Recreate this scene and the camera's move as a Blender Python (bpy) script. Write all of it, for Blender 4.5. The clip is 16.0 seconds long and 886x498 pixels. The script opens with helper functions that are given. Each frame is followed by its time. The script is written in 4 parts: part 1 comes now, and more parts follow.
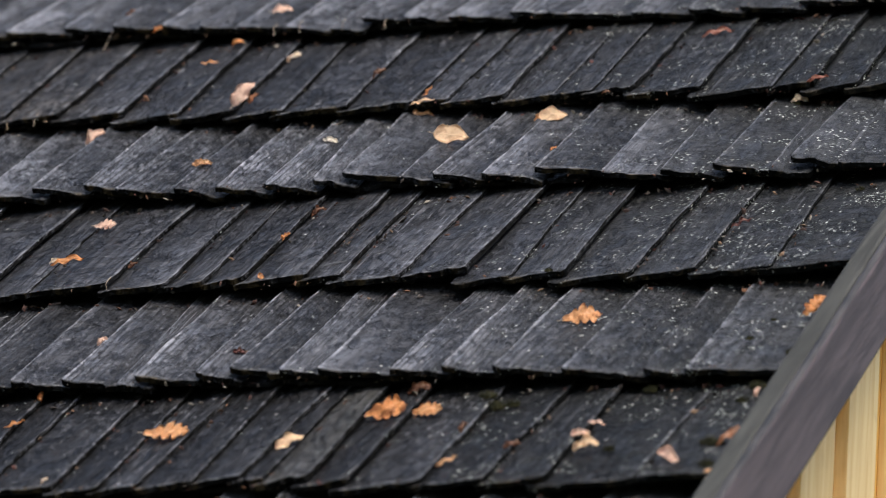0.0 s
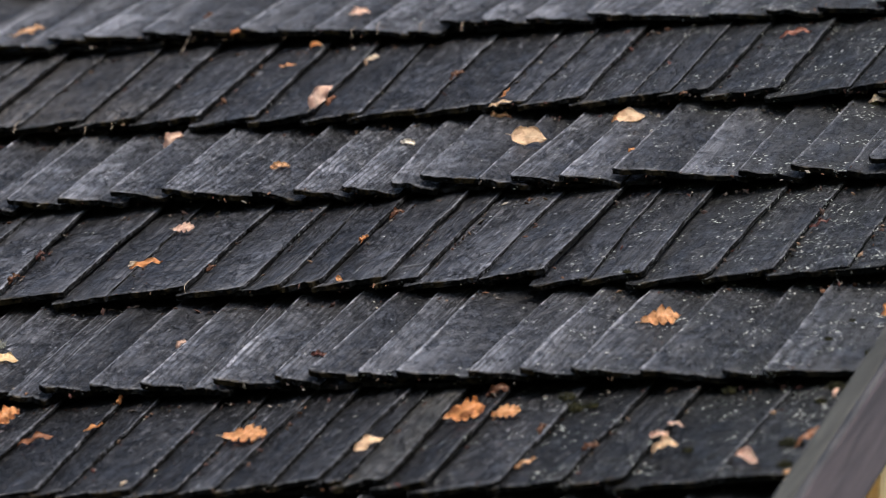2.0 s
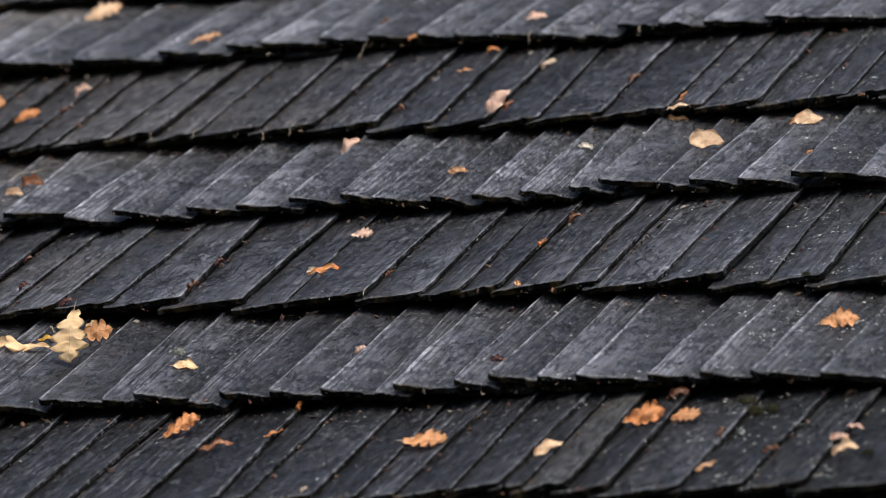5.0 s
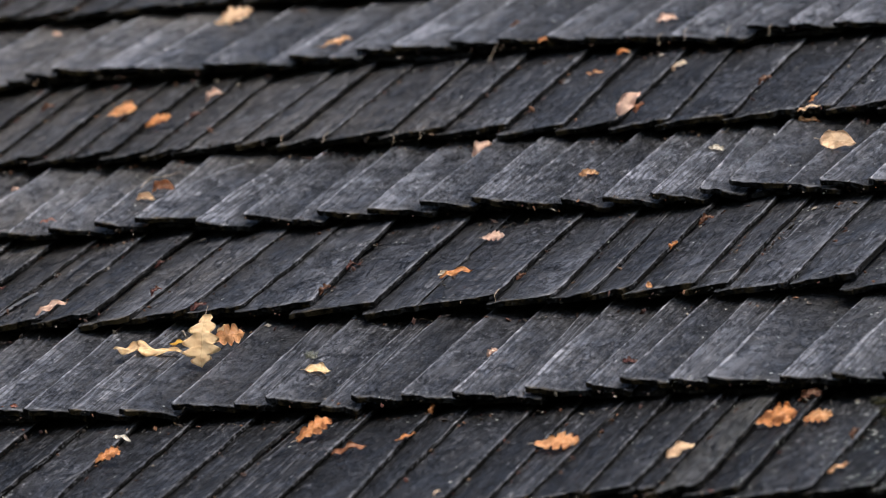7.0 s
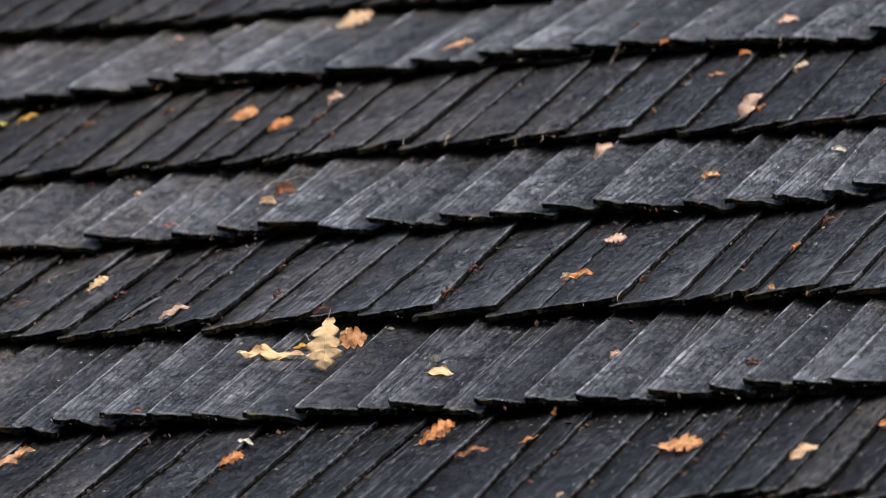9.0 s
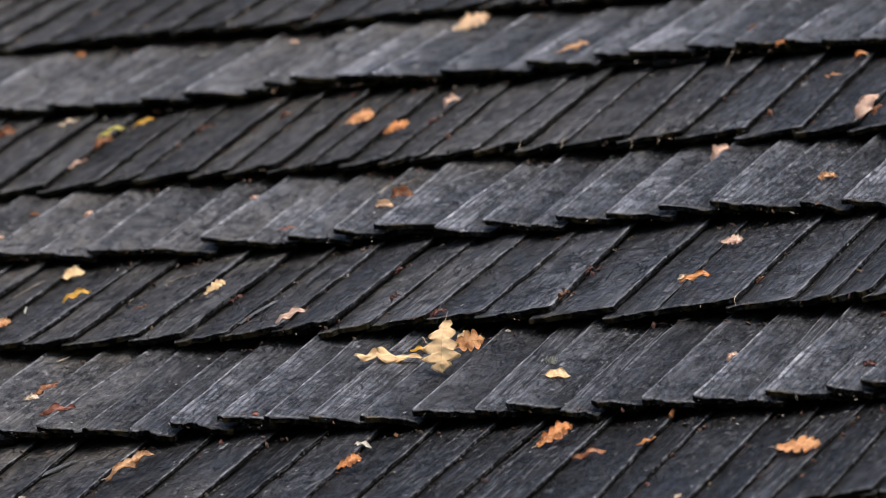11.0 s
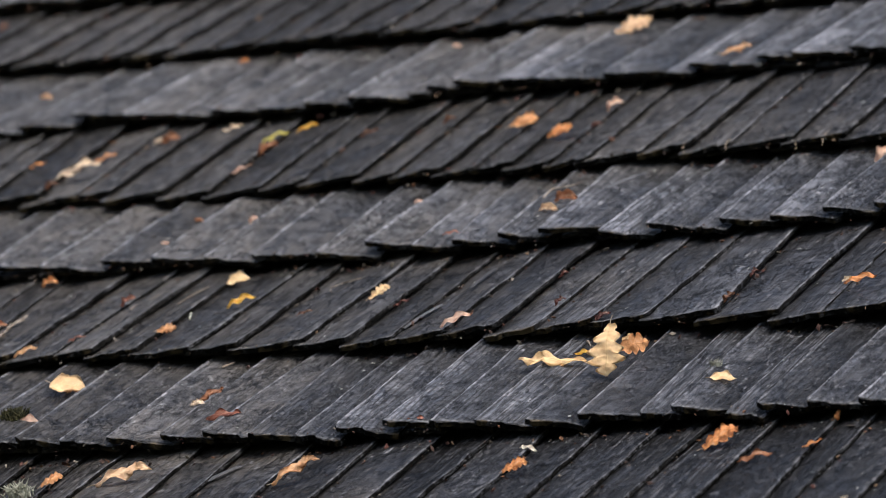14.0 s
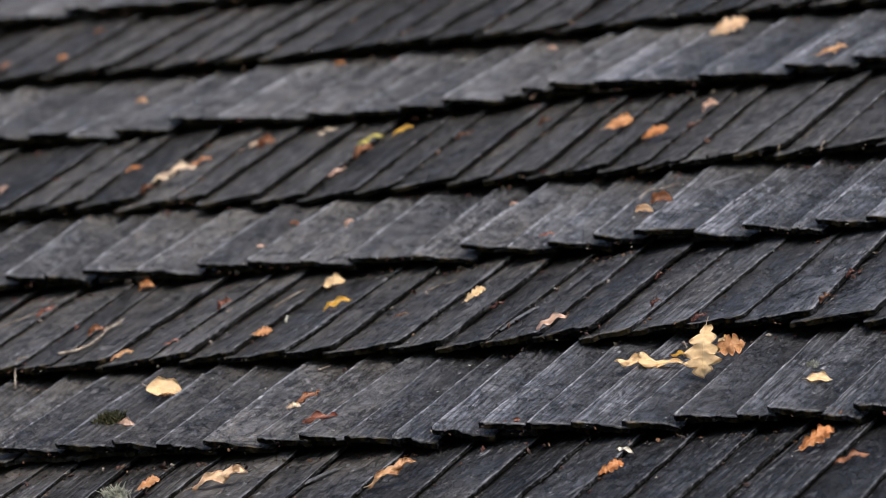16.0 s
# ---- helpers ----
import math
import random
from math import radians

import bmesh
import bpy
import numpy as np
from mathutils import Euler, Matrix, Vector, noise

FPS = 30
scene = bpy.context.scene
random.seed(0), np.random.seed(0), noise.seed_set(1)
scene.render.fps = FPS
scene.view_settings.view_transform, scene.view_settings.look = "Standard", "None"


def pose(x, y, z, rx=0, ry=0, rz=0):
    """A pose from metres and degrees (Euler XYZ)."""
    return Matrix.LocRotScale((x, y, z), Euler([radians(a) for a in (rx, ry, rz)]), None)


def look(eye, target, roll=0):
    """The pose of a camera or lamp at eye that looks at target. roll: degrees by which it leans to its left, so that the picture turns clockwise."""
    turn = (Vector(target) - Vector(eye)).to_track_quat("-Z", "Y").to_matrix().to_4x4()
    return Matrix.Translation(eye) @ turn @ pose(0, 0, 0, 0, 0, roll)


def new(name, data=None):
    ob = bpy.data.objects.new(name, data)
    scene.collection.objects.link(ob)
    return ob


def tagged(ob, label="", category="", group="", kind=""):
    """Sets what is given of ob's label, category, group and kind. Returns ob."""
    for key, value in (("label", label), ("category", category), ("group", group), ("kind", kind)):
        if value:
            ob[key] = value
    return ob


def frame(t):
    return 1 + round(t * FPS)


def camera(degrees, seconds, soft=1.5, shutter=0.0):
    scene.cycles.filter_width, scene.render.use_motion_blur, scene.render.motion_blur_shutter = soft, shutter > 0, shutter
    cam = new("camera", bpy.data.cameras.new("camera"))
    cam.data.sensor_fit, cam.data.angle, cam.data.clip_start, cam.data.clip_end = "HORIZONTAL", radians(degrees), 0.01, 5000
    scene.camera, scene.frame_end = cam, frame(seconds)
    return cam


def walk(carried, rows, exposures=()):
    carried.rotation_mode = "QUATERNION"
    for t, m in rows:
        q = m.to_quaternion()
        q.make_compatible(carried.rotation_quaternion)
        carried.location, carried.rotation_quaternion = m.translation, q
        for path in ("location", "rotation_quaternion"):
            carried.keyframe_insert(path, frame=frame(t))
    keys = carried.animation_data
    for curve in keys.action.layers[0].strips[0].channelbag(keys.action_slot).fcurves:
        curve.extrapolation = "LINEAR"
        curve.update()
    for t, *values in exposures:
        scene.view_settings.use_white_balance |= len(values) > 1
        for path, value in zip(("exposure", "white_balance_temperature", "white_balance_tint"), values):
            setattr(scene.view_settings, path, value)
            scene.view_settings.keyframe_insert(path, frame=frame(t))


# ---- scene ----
# The camera stands on the ground with a long lens and pans to the left.
cam = camera(8.0, 16.0, soft=0.9)
cam.data.dof.use_dof = True
cam.data.dof.focus_distance = 10.15
cam.data.dof.aperture_fstop = 4.7
EYE = (0.0, 0.0, 1.6)
ROWS = [
    (0.0, 103.4108, -3.2204, -0.7674),
    (0.5, 103.4062, -3.2146, -0.6211),
    (1.0, 103.4008, -3.2082, -0.4481),
    (1.5, 103.3946, -3.2014, -0.2518),
    (2.0, 103.3877, -3.1945, -0.0337),
    (2.5, 103.3801, -3.1877, 0.2049),
    (3.0, 103.3721, -3.1814, 0.4529),
    (3.5, 103.3636, -3.1754, 0.7191),
    (4.0, 103.354, -3.1697, 1.0138),
    (6.5, 103.3025, -3.1531, 2.5659),
    (7.0, 103.2926, -3.1519, 2.8592),
    (7.5, 103.2828, -3.151, 3.1503),
    (8.0, 103.273, -3.1506, 3.4356),
    (8.5, 103.2634, -3.1504, 3.719),
    (9.0, 103.2538, -3.1503, 3.999),
    (11.5, 103.2076, -3.1506, 5.3492),
    (12.0, 103.1986, -3.1503, 5.6125),
    (12.5, 103.1899, -3.1498, 5.8703),
    (13.0, 103.1814, -3.149, 6.1215),
    (13.5, 103.1731, -3.1479, 6.3693),
    (14.0, 103.1651, -3.1466, 6.6119),
    (14.5, 103.1574, -3.1449, 6.8455),
    (15.0, 103.1499, -3.1428, 7.0742),
    (15.5, 103.1425, -3.1404, 7.3038),
    (16.0, 103.1361, -3.1379, 7.5043),
]
walk(cam, [(t, pose(*EYE, rx, ry, rz)) for t, rx, ry, rz in ROWS], [(0.0, 0.39), (16.0, 0.39)])

# ---- world and sun: an overcast autumn day ----
world = bpy.data.worlds.new("sky")
scene.world = world
world.use_nodes = True
wn, wl = world.node_tree.nodes, world.node_tree.links
sky = wn.new("ShaderNodeTexSky")
sky.sky_type, sky.sun_disc = "NISHITA", False
sky.sun_elevation, sky.sun_rotation = radians(68), radians(160)
sky.dust_density, sky.air_density, sky.ozone_density = 5.0, 1.0, 1.0
wn["Background"].inputs["Strength"].default_value = 0.26
# an overcast sky is about three times as bright overhead as at the horizon
up = wn.new("ShaderNodeSeparateXYZ")
wl.new(wn.new("ShaderNodeTexCoord").outputs["Generated"], up.inputs[0])
lift = wn.new("ShaderNodeMapRange")
lift.inputs["To Min"].default_value, lift.inputs["To Max"].default_value = 0.42, 1.0
wl.new(up.outputs[2], lift.inputs["Value"])
cloud = wn.new("ShaderNodeVectorMath")
cloud.operation = "SCALE"
wl.new(sky.outputs[0], cloud.inputs[0])
wl.new(lift.outputs[0], cloud.inputs["Scale"])
wl.new(cloud.outputs[0], wn["Background"].inputs["Color"])
sun = new("sun", bpy.data.lights.new("sun", "SUN"))
sun.data.energy, sun.data.angle, sun.data.color = 2.2, radians(45), (1.0, 0.96, 0.91)
sun.matrix_world = look((1.2, -3.2, 9.0), (0, 0, 0))


# ---- materials ----
class Net:
    """A small helper for node materials."""

    def __init__(self, name):
        self.mat = bpy.data.materials.new(name)
        self.mat.use_nodes = True
        self.t = self.mat.node_tree
        self.bsdf = self.t.nodes["Principled BSDF"]

    def add(self, kind):
        return self.t.nodes.new("ShaderNode" + kind)

    def put(self, socket, value):
        if isinstance(value, bpy.types.NodeSocket):
            self.t.links.new(value, socket)
        elif isinstance(value, tuple) and len(value) == 3 and socket.type == "RGBA":
            socket.default_value = (*value, 1)
        else:
            socket.default_value = value

    def math(self, op, a, b=0.0, c=0.0):
        n = self.add("Math")
        n.operation = op
        for s, v in zip(n.inputs, (a, b, c)):
            self.put(s, v)
        return n.outputs[0]

    def vec(self, op, a, b):
        n = self.add("VectorMath")
        n.operation = op
        self.put(n.inputs[0], a)
        self.put(n.inputs[1], b)
        return n.outputs["Value"] if op == "DOT_PRODUCT" else n.outputs[0]

    def noise(self, at, scale, detail=3.0, rough=0.55, twist=0.0):
        n = self.add("TexNoise")
        self.put(n.inputs["Vector"], at)
        n.inputs["Scale"].default_value, n.inputs["Detail"].default_value = scale, detail
        n.inputs["Roughness"].default_value, n.inputs["Distortion"].default_value = rough, twist
        return n.outputs["Fac"]

    def band(self, x, lo, hi, a=0.0, b=1.0):
        n = self.add("MapRange")
        n.interpolation_type = "SMOOTHSTEP"
        for s, v in zip(n.inputs, (x, lo, hi, a, b)):
            self.put(s, v)
        return n.outputs[0]

    def mix(self, fac, a, b, blend="MIX"):
        n = self.add("Mix")
        n.data_type, n.blend_type = "RGBA", blend
        self.put(n.inputs[0], fac)
        self.put(n.inputs[6], a)
        self.put(n.inputs[7], b)
        return n.outputs[2]

    def bump(self, height, distance, normal=None, strength=1.0):
        n = self.add("Bump")
        n.inputs["Strength"].default_value, n.inputs["Distance"].default_value = strength, distance
        self.put(n.inputs["Height"], height)
        if normal is not None:
            self.put(n.inputs["Normal"], normal)
        return n.outputs[0]

    def done(self, color, rough, normal=None, spec=0.5):
        self.put(self.bsdf.inputs["Base Color"], color)
        self.put(self.bsdf.inputs["Roughness"], rough)
        self.bsdf.inputs["Specular IOR Level"].default_value = spec
        if normal is not None:
            self.put(self.bsdf.inputs["Normal"], normal)
        return self.mat


# the roof's own axes: u along the eaves to the gable, v up the slope, w out of it
PSI, SLOPE = radians(21.955), radians(33.774)
AX_U = Vector((math.cos(PSI), -math.sin(PSI), 0))
AX_V = Vector((math.sin(PSI) * math.cos(SLOPE), math.cos(PSI) * math.cos(SLOPE), math.sin(SLOPE)))
AX_W = AX_U.cross(AX_V)
ROOF_O = Vector((0.0, 9.7282, 3.9156))
ROOF = Matrix.Translation(ROOF_O) @ Matrix((AX_U, AX_V, AX_W)).transposed().to_4x4()


def roof_coords(n):
    """The place on the roof (u, v, w) as a vector socket."""
    geo = n.add("NewGeometry").outputs["Position"]
    rel = n.vec("SUBTRACT", geo, tuple(ROOF_O))
    c = n.add("CombineXYZ")
    for s, ax in zip(c.inputs, (AX_U, AX_V, AX_W)):
        n.put(s, n.vec("DOT_PRODUCT", rel, tuple(ax)))
    return c.outputs[0]


def shingle_material(name, single=True):
    n = Net(name)
    ob = n.add("TexCoord").outputs["Object"]
    info = n.add("ObjectInfo")
    rnd = info.outputs["Random"]
    board_tones = n.add("SeparateColor")
    n.put(board_tones.inputs[0], info.outputs["Color"])
    at = n.vec("MULTIPLY", ob, (0.1 if single else 1.0, 1.0, 1.0))
    if not single:
        rnd = n.add("NewGeometry").outputs["Random Per Island"]
    shift = n.add("CombineXYZ")
    n.put(shift.inputs[0], n.math("MULTIPLY", rnd, 37.0))
    n.put(shift.inputs[1], n.math("MULTIPLY", rnd, 91.0))
    at = n.vec("ADD", at, shift.outputs[0])
    uvw = roof_coords(n)
    sep = n.add("SeparateXYZ")
    n.put(sep.inputs[0], ob)
    # grain along the length, in two widths, bent a little
    fine = n.noise(n.vec("MULTIPLY", at, (1.0, 0.022, 1.0)), 560.0, 3.0, 0.6, 0.25)
    wide = n.noise(n.vec("MULTIPLY", at, (1.0, 0.05, 1.0)), 120.0, 3.0, 0.6, 0.8)
    ring = n.add("TexWave")
    n.put(ring.inputs["Vector"], n.vec("MULTIPLY", at, (1.0, 0.16, 1.0)))
    for k, v in (("Scale", 30.0), ("Distortion", 9.0), ("Detail", 2.0), ("Detail Scale", 0.5)):
        ring.inputs[k].default_value = v
    rings = ring.outputs["Fac"]
    patch = n.noise(uvw, 3.2, 3.0, 0.6)
    streak = n.noise(n.vec("MULTIPLY", uvw, (1.0, 0.22, 1.0)), 30.0, 4.0, 0.6)
    flake = n.noise(n.vec("MULTIPLY", at, (1.0, 0.5, 1.0)), 60.0, 5.0, 0.7, 1.5)
    # ragged flakes and splits: level lines of a bent noise, open only here and there
    split = n.noise(n.vec("MULTIPLY", at, (1.0, 0.26, 1.0)), 40.0, 6.0, 0.70, 0.3)
    check = n.noise(n.vec("MULTIPLY", at, (1.0, 0.07, 1.0)), 70.0, 3.0, 0.5, 0.6)
    # one stretch of the middle course has scaled off most
    away = n.vec("MULTIPLY", n.vec("SUBTRACT", uvw, (-0.62, 0.55, 0.0)), (1.0, 1.8, 1.0))
    worst = n.band(n.vec("DOT_PRODUCT", away, away), 0.03, 0.20, 0.14, 0.0)
    flaky = n.band(n.math("ADD", n.noise(uvw, 2.6, 3.0, 0.55), worst), 0.47, 0.60)
    opened = n.band(n.noise(at, 22.0, 2.0, 0.5), 0.44, 0.58)
    cracks = n.math("MULTIPLY", n.band(n.math("ABSOLUTE", n.math("SUBTRACT", split, 0.52)), 0.004, n.band(opened, 0.0, 1.0, 0.012, 0.034), 1.0, 0.0), n.math("MULTIPLY", opened, n.math("ADD", 0.58, n.math("MULTIPLY", flaky, 0.42))))
    long = n.math("MULTIPLY", n.band(n.math("ABSOLUTE", n.math("SUBTRACT", check, 0.5)), 0.003, 0.014, 1.0, 0.0), n.math("MULTIPLY", n.band(n.noise(at, 15.0, 2.0, 0.5), 0.50, 0.60), 0.9))
    cracks = n.math("MAXIMUM", cracks, long)
    mottle = n.noise(n.vec("MULTIPLY", at, (1.0, 0.24, 1.0)), 105.0, 5.0, 0.70, 0.9)
    cloudy = n.noise(n.vec("MULTIPLY", at, (1.0, 0.5, 1.0)), 19.0, 3.0, 0.6, 0.8)
    solid = n.band(flaky, 0.0, 1.0, 1.0, 0.45)
    u = n.vec("DOT_PRODUCT", uvw, (1.0, 0.0, 0.0))
    v = n.vec("DOT_PRODUCT", uvw, (0.0, 1.0, 0.0))
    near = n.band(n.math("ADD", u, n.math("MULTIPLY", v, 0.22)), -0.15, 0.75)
    tone = n.math("ADD", n.math("MULTIPLY", rnd, 0.6), n.math("MULTIPLY", patch, 0.5))
    base = n.mix(n.band(tone, 0.2, 0.9), (0.009, 0.0098, 0.0120), (0.036, 0.041, 0.054))
    base = n.mix(n.math("MULTIPLY", flaky, n.band(flake, 0.40, 0.60, 0.0, 0.8)), base, (0.145, 0.156, 0.188))
    base = n.mix(n.math("MULTIPLY", n.band(streak, 0.50, 0.68), 0.5), base, (0.105, 0.108, 0.120))
    if single:
        # ragged bleaching, and the lit proud side against the shaded tucked one, painted in
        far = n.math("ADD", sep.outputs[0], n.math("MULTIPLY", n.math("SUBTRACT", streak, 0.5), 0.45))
        base = n.mix(n.math("MULTIPLY", board_tones.outputs[0], 0.74), base, (0.013, 0.0135, 0.0145))
        lit_bleach = n.math("MULTIPLY", n.band(far, -0.34, 0.62), n.math("ADD", 0.03, n.math("MULTIPLY", board_tones.outputs[0], 0.90)))
        # shade under the next course painted: paler low down, darker up the board
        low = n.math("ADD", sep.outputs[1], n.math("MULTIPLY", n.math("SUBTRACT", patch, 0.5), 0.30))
        lit_bleach = n.math("MULTIPLY", n.math("MULTIPLY", lit_bleach, n.band(low, 0.0, 0.38, 1.2, 0.45)), n.math("SUBTRACT", 1.0, n.math("MULTIPLY", near, 0.55)))
        base = n.mix(lit_bleach, base, (0.44, 0.460, 0.525))
        base = n.mix(n.math("MULTIPLY", board_tones.outputs[1], 0.8), base, (0.155, 0.150, 0.130))
        # some boards darkened further, in patches
        base = n.mix(n.math("MULTIPLY", board_tones.outputs[2], n.band(patch, 0.30, 0.62, 0.95, 0.55)), base, (0.010, 0.010, 0.0105))
    # a brownish tint, stronger towards the roof's far end and on the darker courses
    warm = n.math("ADD", n.noise(uvw, 2.1, 2.0), n.band(u, -2.6, -0.2, 0.33, -0.29))
    if single:
        warm = n.math("ADD", warm, n.math("MULTIPLY", n.math("SUBTRACT", 0.60, board_tones.outputs[0]), 0.18))
    base = n.mix(n.math("MULTIPLY", n.band(warm, 0.42, 0.72), 0.80), base, (0.160, 0.144, 0.125))
    base = n.mix(n.math("MULTIPLY", n.band(wide, 0.37, 0.57, 0.55, 0.0), solid), base, (0.007, 0.007, 0.007))
    base = n.mix(n.math("MULTIPLY", n.band(fine, 0.38, 0.56, 0.28, 0.0), solid), base, (0.005, 0.005, 0.005))
    base = n.mix(n.band(fine, 0.56, 0.72, 0.0, 0.22), base, (0.19, 0.193, 0.205))
    base = n.mix(n.band(mottle, 0.36, 0.50, 0.50, 0.0), base, (0.006, 0.006, 0.006))
    base = n.mix(n.band(mottle, 0.54, 0.66, 0.0, 0.44), base, (0.25, 0.252, 0.268))
    base = n.mix(n.band(cloudy, 0.36, 0.54, 0.55, 0.0), base, (0.007, 0.007, 0.007))
    some = n.math("GREATER_THAN", n.math("FRACT", n.math("MULTIPLY", rnd, 17.0)), 0.62)
    base = n.mix(n.math("MULTIPLY", n.band(rings, 0.5, 0.95, 0.0, 0.65), some), base, (0.007, 0.007, 0.007))
    fleck = n.noise(n.vec("MULTIPLY", at, (1.0, 0.28, 1.0)), 330.0, 3.0, 0.6)
    base = n.mix(n.math("MULTIPLY", n.band(fleck, 0.60, 0.68, 0.0, 0.55), n.band(n.noise(at, 30.0, 3.0, 0.6), 0.46, 0.62)), base, (0.27, 0.27, 0.275))
    furrow = n.noise(n.vec("MULTIPLY", at, (1.0, 0.022, 1.0)), 230.0, 4.0, 0.70, 0.25)
    coarse = n.math("FRACT", n.math("MULTIPLY", rnd, 29.0))
    grainy = n.math("ADD", 0.10, n.math("MULTIPLY", n.math("MULTIPLY", coarse, coarse), 0.85))
    base = n.mix(n.math("MULTIPLY", n.band(furrow, 0.36, 0.50, 0.95, 0.0), grainy), base, (0.004, 0.004, 0.0045))
    base = n.mix(n.math("MULTIPLY", n.band(furrow, 0.53, 0.66, 0.0, 0.62), grainy), base, (0.40, 0.415, 0.46))
    # small scales lifted off, dark under their lower side and pale on the broken rim
    chip = n.noise(n.vec("MULTIPLY", at, (1.0, 0.36, 1.0)), 105.0, 5.0, 0.70, 1.0)
    chips = n.band(n.math("ADD", n.noise(at, 14.0, 3.0, 0.6), worst), 0.42, 0.60)
    base = n.mix(n.math("MULTIPLY", n.band(chip, 0.37, 0.43, 0.90, 0.0), chips), base, (0.003, 0.003, 0.003))
    base = n.mix(n.math("MULTIPLY", n.band(chip, 0.59, 0.65, 0.0, 0.70), chips), base, (0.44, 0.45, 0.48))
    base = n.mix(n.math("MULTIPLY", cracks, 0.92), base, (0.003, 0.003, 0.003))
    share = n.math("ADD", 0.24, n.math("MULTIPLY", n.math("FRACT", n.math("MULTIPLY", rnd, 7.3)), 0.46))
    # courses that catch more light are coloured brighter overall
    if single:
        share = n.math("MULTIPLY", share, n.math("ADD", 0.77, n.math("MULTIPLY", board_tones.outputs[0], 0.27)))
    base = n.vec("SCALE", base, (0.0, 0.0, 0.0))
    n.put(base.node.inputs["Scale"], share)
    if single:
        # bare fibres and caught light, painted pale along the proud edge and butt lip
        edge = n.band(n.math("ADD", sep.outputs[0], n.math("MULTIPLY", n.math("SUBTRACT", flake, 0.5), 0.06)), 0.455, 0.488)
        base = n.mix(n.math("MULTIPLY", n.math("MULTIPLY", edge, n.band(sep.outputs[2], -0.0042, -0.0030)), n.math("MULTIPLY", n.math("MAXIMUM", board_tones.outputs[0], 0.40), n.band(flake, 0.42, 0.58, 0.25, 0.85))), base, (0.36, 0.37, 0.40))
        lip = n.band(n.math("ADD", sep.outputs[1], n.math("MULTIPLY", n.math("SUBTRACT", flake, 0.5), 0.03)), 0.005, 0.016, 0.65, 0.0)
        base = n.mix(n.math("MULTIPLY", lip, n.band(flake, 0.42, 0.60)), base, (0.15, 0.153, 0.160))
        # shade in the joints painted: faces turned sideways or downslope go near black
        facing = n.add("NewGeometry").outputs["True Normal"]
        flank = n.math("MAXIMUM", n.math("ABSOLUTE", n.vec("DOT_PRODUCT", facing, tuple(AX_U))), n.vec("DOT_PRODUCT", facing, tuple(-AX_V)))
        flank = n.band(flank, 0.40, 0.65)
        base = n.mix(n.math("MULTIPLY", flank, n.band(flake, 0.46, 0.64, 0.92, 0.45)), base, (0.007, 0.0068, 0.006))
        # near-black end grain at the butt, brown in ragged spots
        butt_dark = n.band(n.math("ADD", sep.outputs[1], n.math("MULTIPLY", n.math("SUBTRACT", flake, 0.5), 0.006)), 0.0010, 0.0040, 0.92, 0.0)
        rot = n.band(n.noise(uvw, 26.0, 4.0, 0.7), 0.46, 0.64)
        base = n.mix(butt_dark, base, n.mix(rot, (0.006, 0.006, 0.005), (0.070, 0.054, 0.030)))
    # pale crusts of lichen: thick towards the gable, scattered elsewhere
    cloud = n.noise(uvw, 11.0, 4.0, 0.65)
    crusted = n.band(n.math("ADD", u, n.math("MULTIPLY", v, 0.22)), -0.55, 0.70)
    dense = n.math("MULTIPLY", n.math("MULTIPLY", crusted, crusted), n.band(cloud, 0.46, 0.66))
    dense = n.math("ADD", n.math("MULTIPLY", dense, 0.90), n.math("MULTIPLY", n.band(cloud, 0.40, 0.7), 0.02))
    rag = n.add("TexNoise")
    n.put(rag.inputs["Vector"], uvw)
    rag.inputs["Scale"].default_value, rag.inputs["Detail"].default_value = 260.0, 2.0
    ragged = rag.outputs["Color"]
    spot = n.add("TexVoronoi")
    n.put(spot.inputs["Vector"], n.vec("ADD", n.vec("MULTIPLY", uvw, (1.0, 0.75, 1.0)), n.vec("MULTIPLY", ragged, (0.010, 0.010, 0.0))))
    spot.inputs["Scale"].default_value = 225.0
    pick = n.add("SeparateColor")
    n.put(pick.inputs[0], spot.outputs["Color"])
    chosen = n.math("LESS_THAN", pick.outputs[0], dense)
    size = n.math("ADD", 0.13, n.math("MULTIPLY", n.math("MULTIPLY", pick.outputs[1], pick.outputs[1]), 0.50))
    crust = n.math("MULTIPLY", chosen, n.band(n.math("SUBTRACT", size, spot.outputs["Distance"]), 0.0, 0.12))
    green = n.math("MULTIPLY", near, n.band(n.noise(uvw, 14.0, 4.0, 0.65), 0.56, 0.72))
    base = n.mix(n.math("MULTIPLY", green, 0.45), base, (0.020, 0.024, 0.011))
    # boards grow darker towards the gable end
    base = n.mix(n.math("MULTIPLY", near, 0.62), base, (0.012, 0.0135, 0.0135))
    color = n.mix(crust, base, n.mix(pick.outputs[2], (0.26, 0.285, 0.26), (0.46, 0.475, 0.435)))
    rough = n.math("ADD", n.math("ADD", n.band(split, 0.40, 0.60, 0.56, 0.34), n.math("MULTIPLY", fine, 0.22)), n.math("MULTIPLY", crust, 0.3))
    nb = n.bump(fine, 0.0005)
    nb = n.bump(n.math("MULTIPLY", furrow, grainy), 0.0026, nb)
    nb = n.bump(n.math("MULTIPLY", n.band(chip, 0.38, 0.52), chips), 0.0020, nb)
    nb = n.bump(wide, 0.0009, nb)
    nb = n.bump(mottle, 0.0016, nb)
    nb = n.bump(cracks, -0.0040, nb)
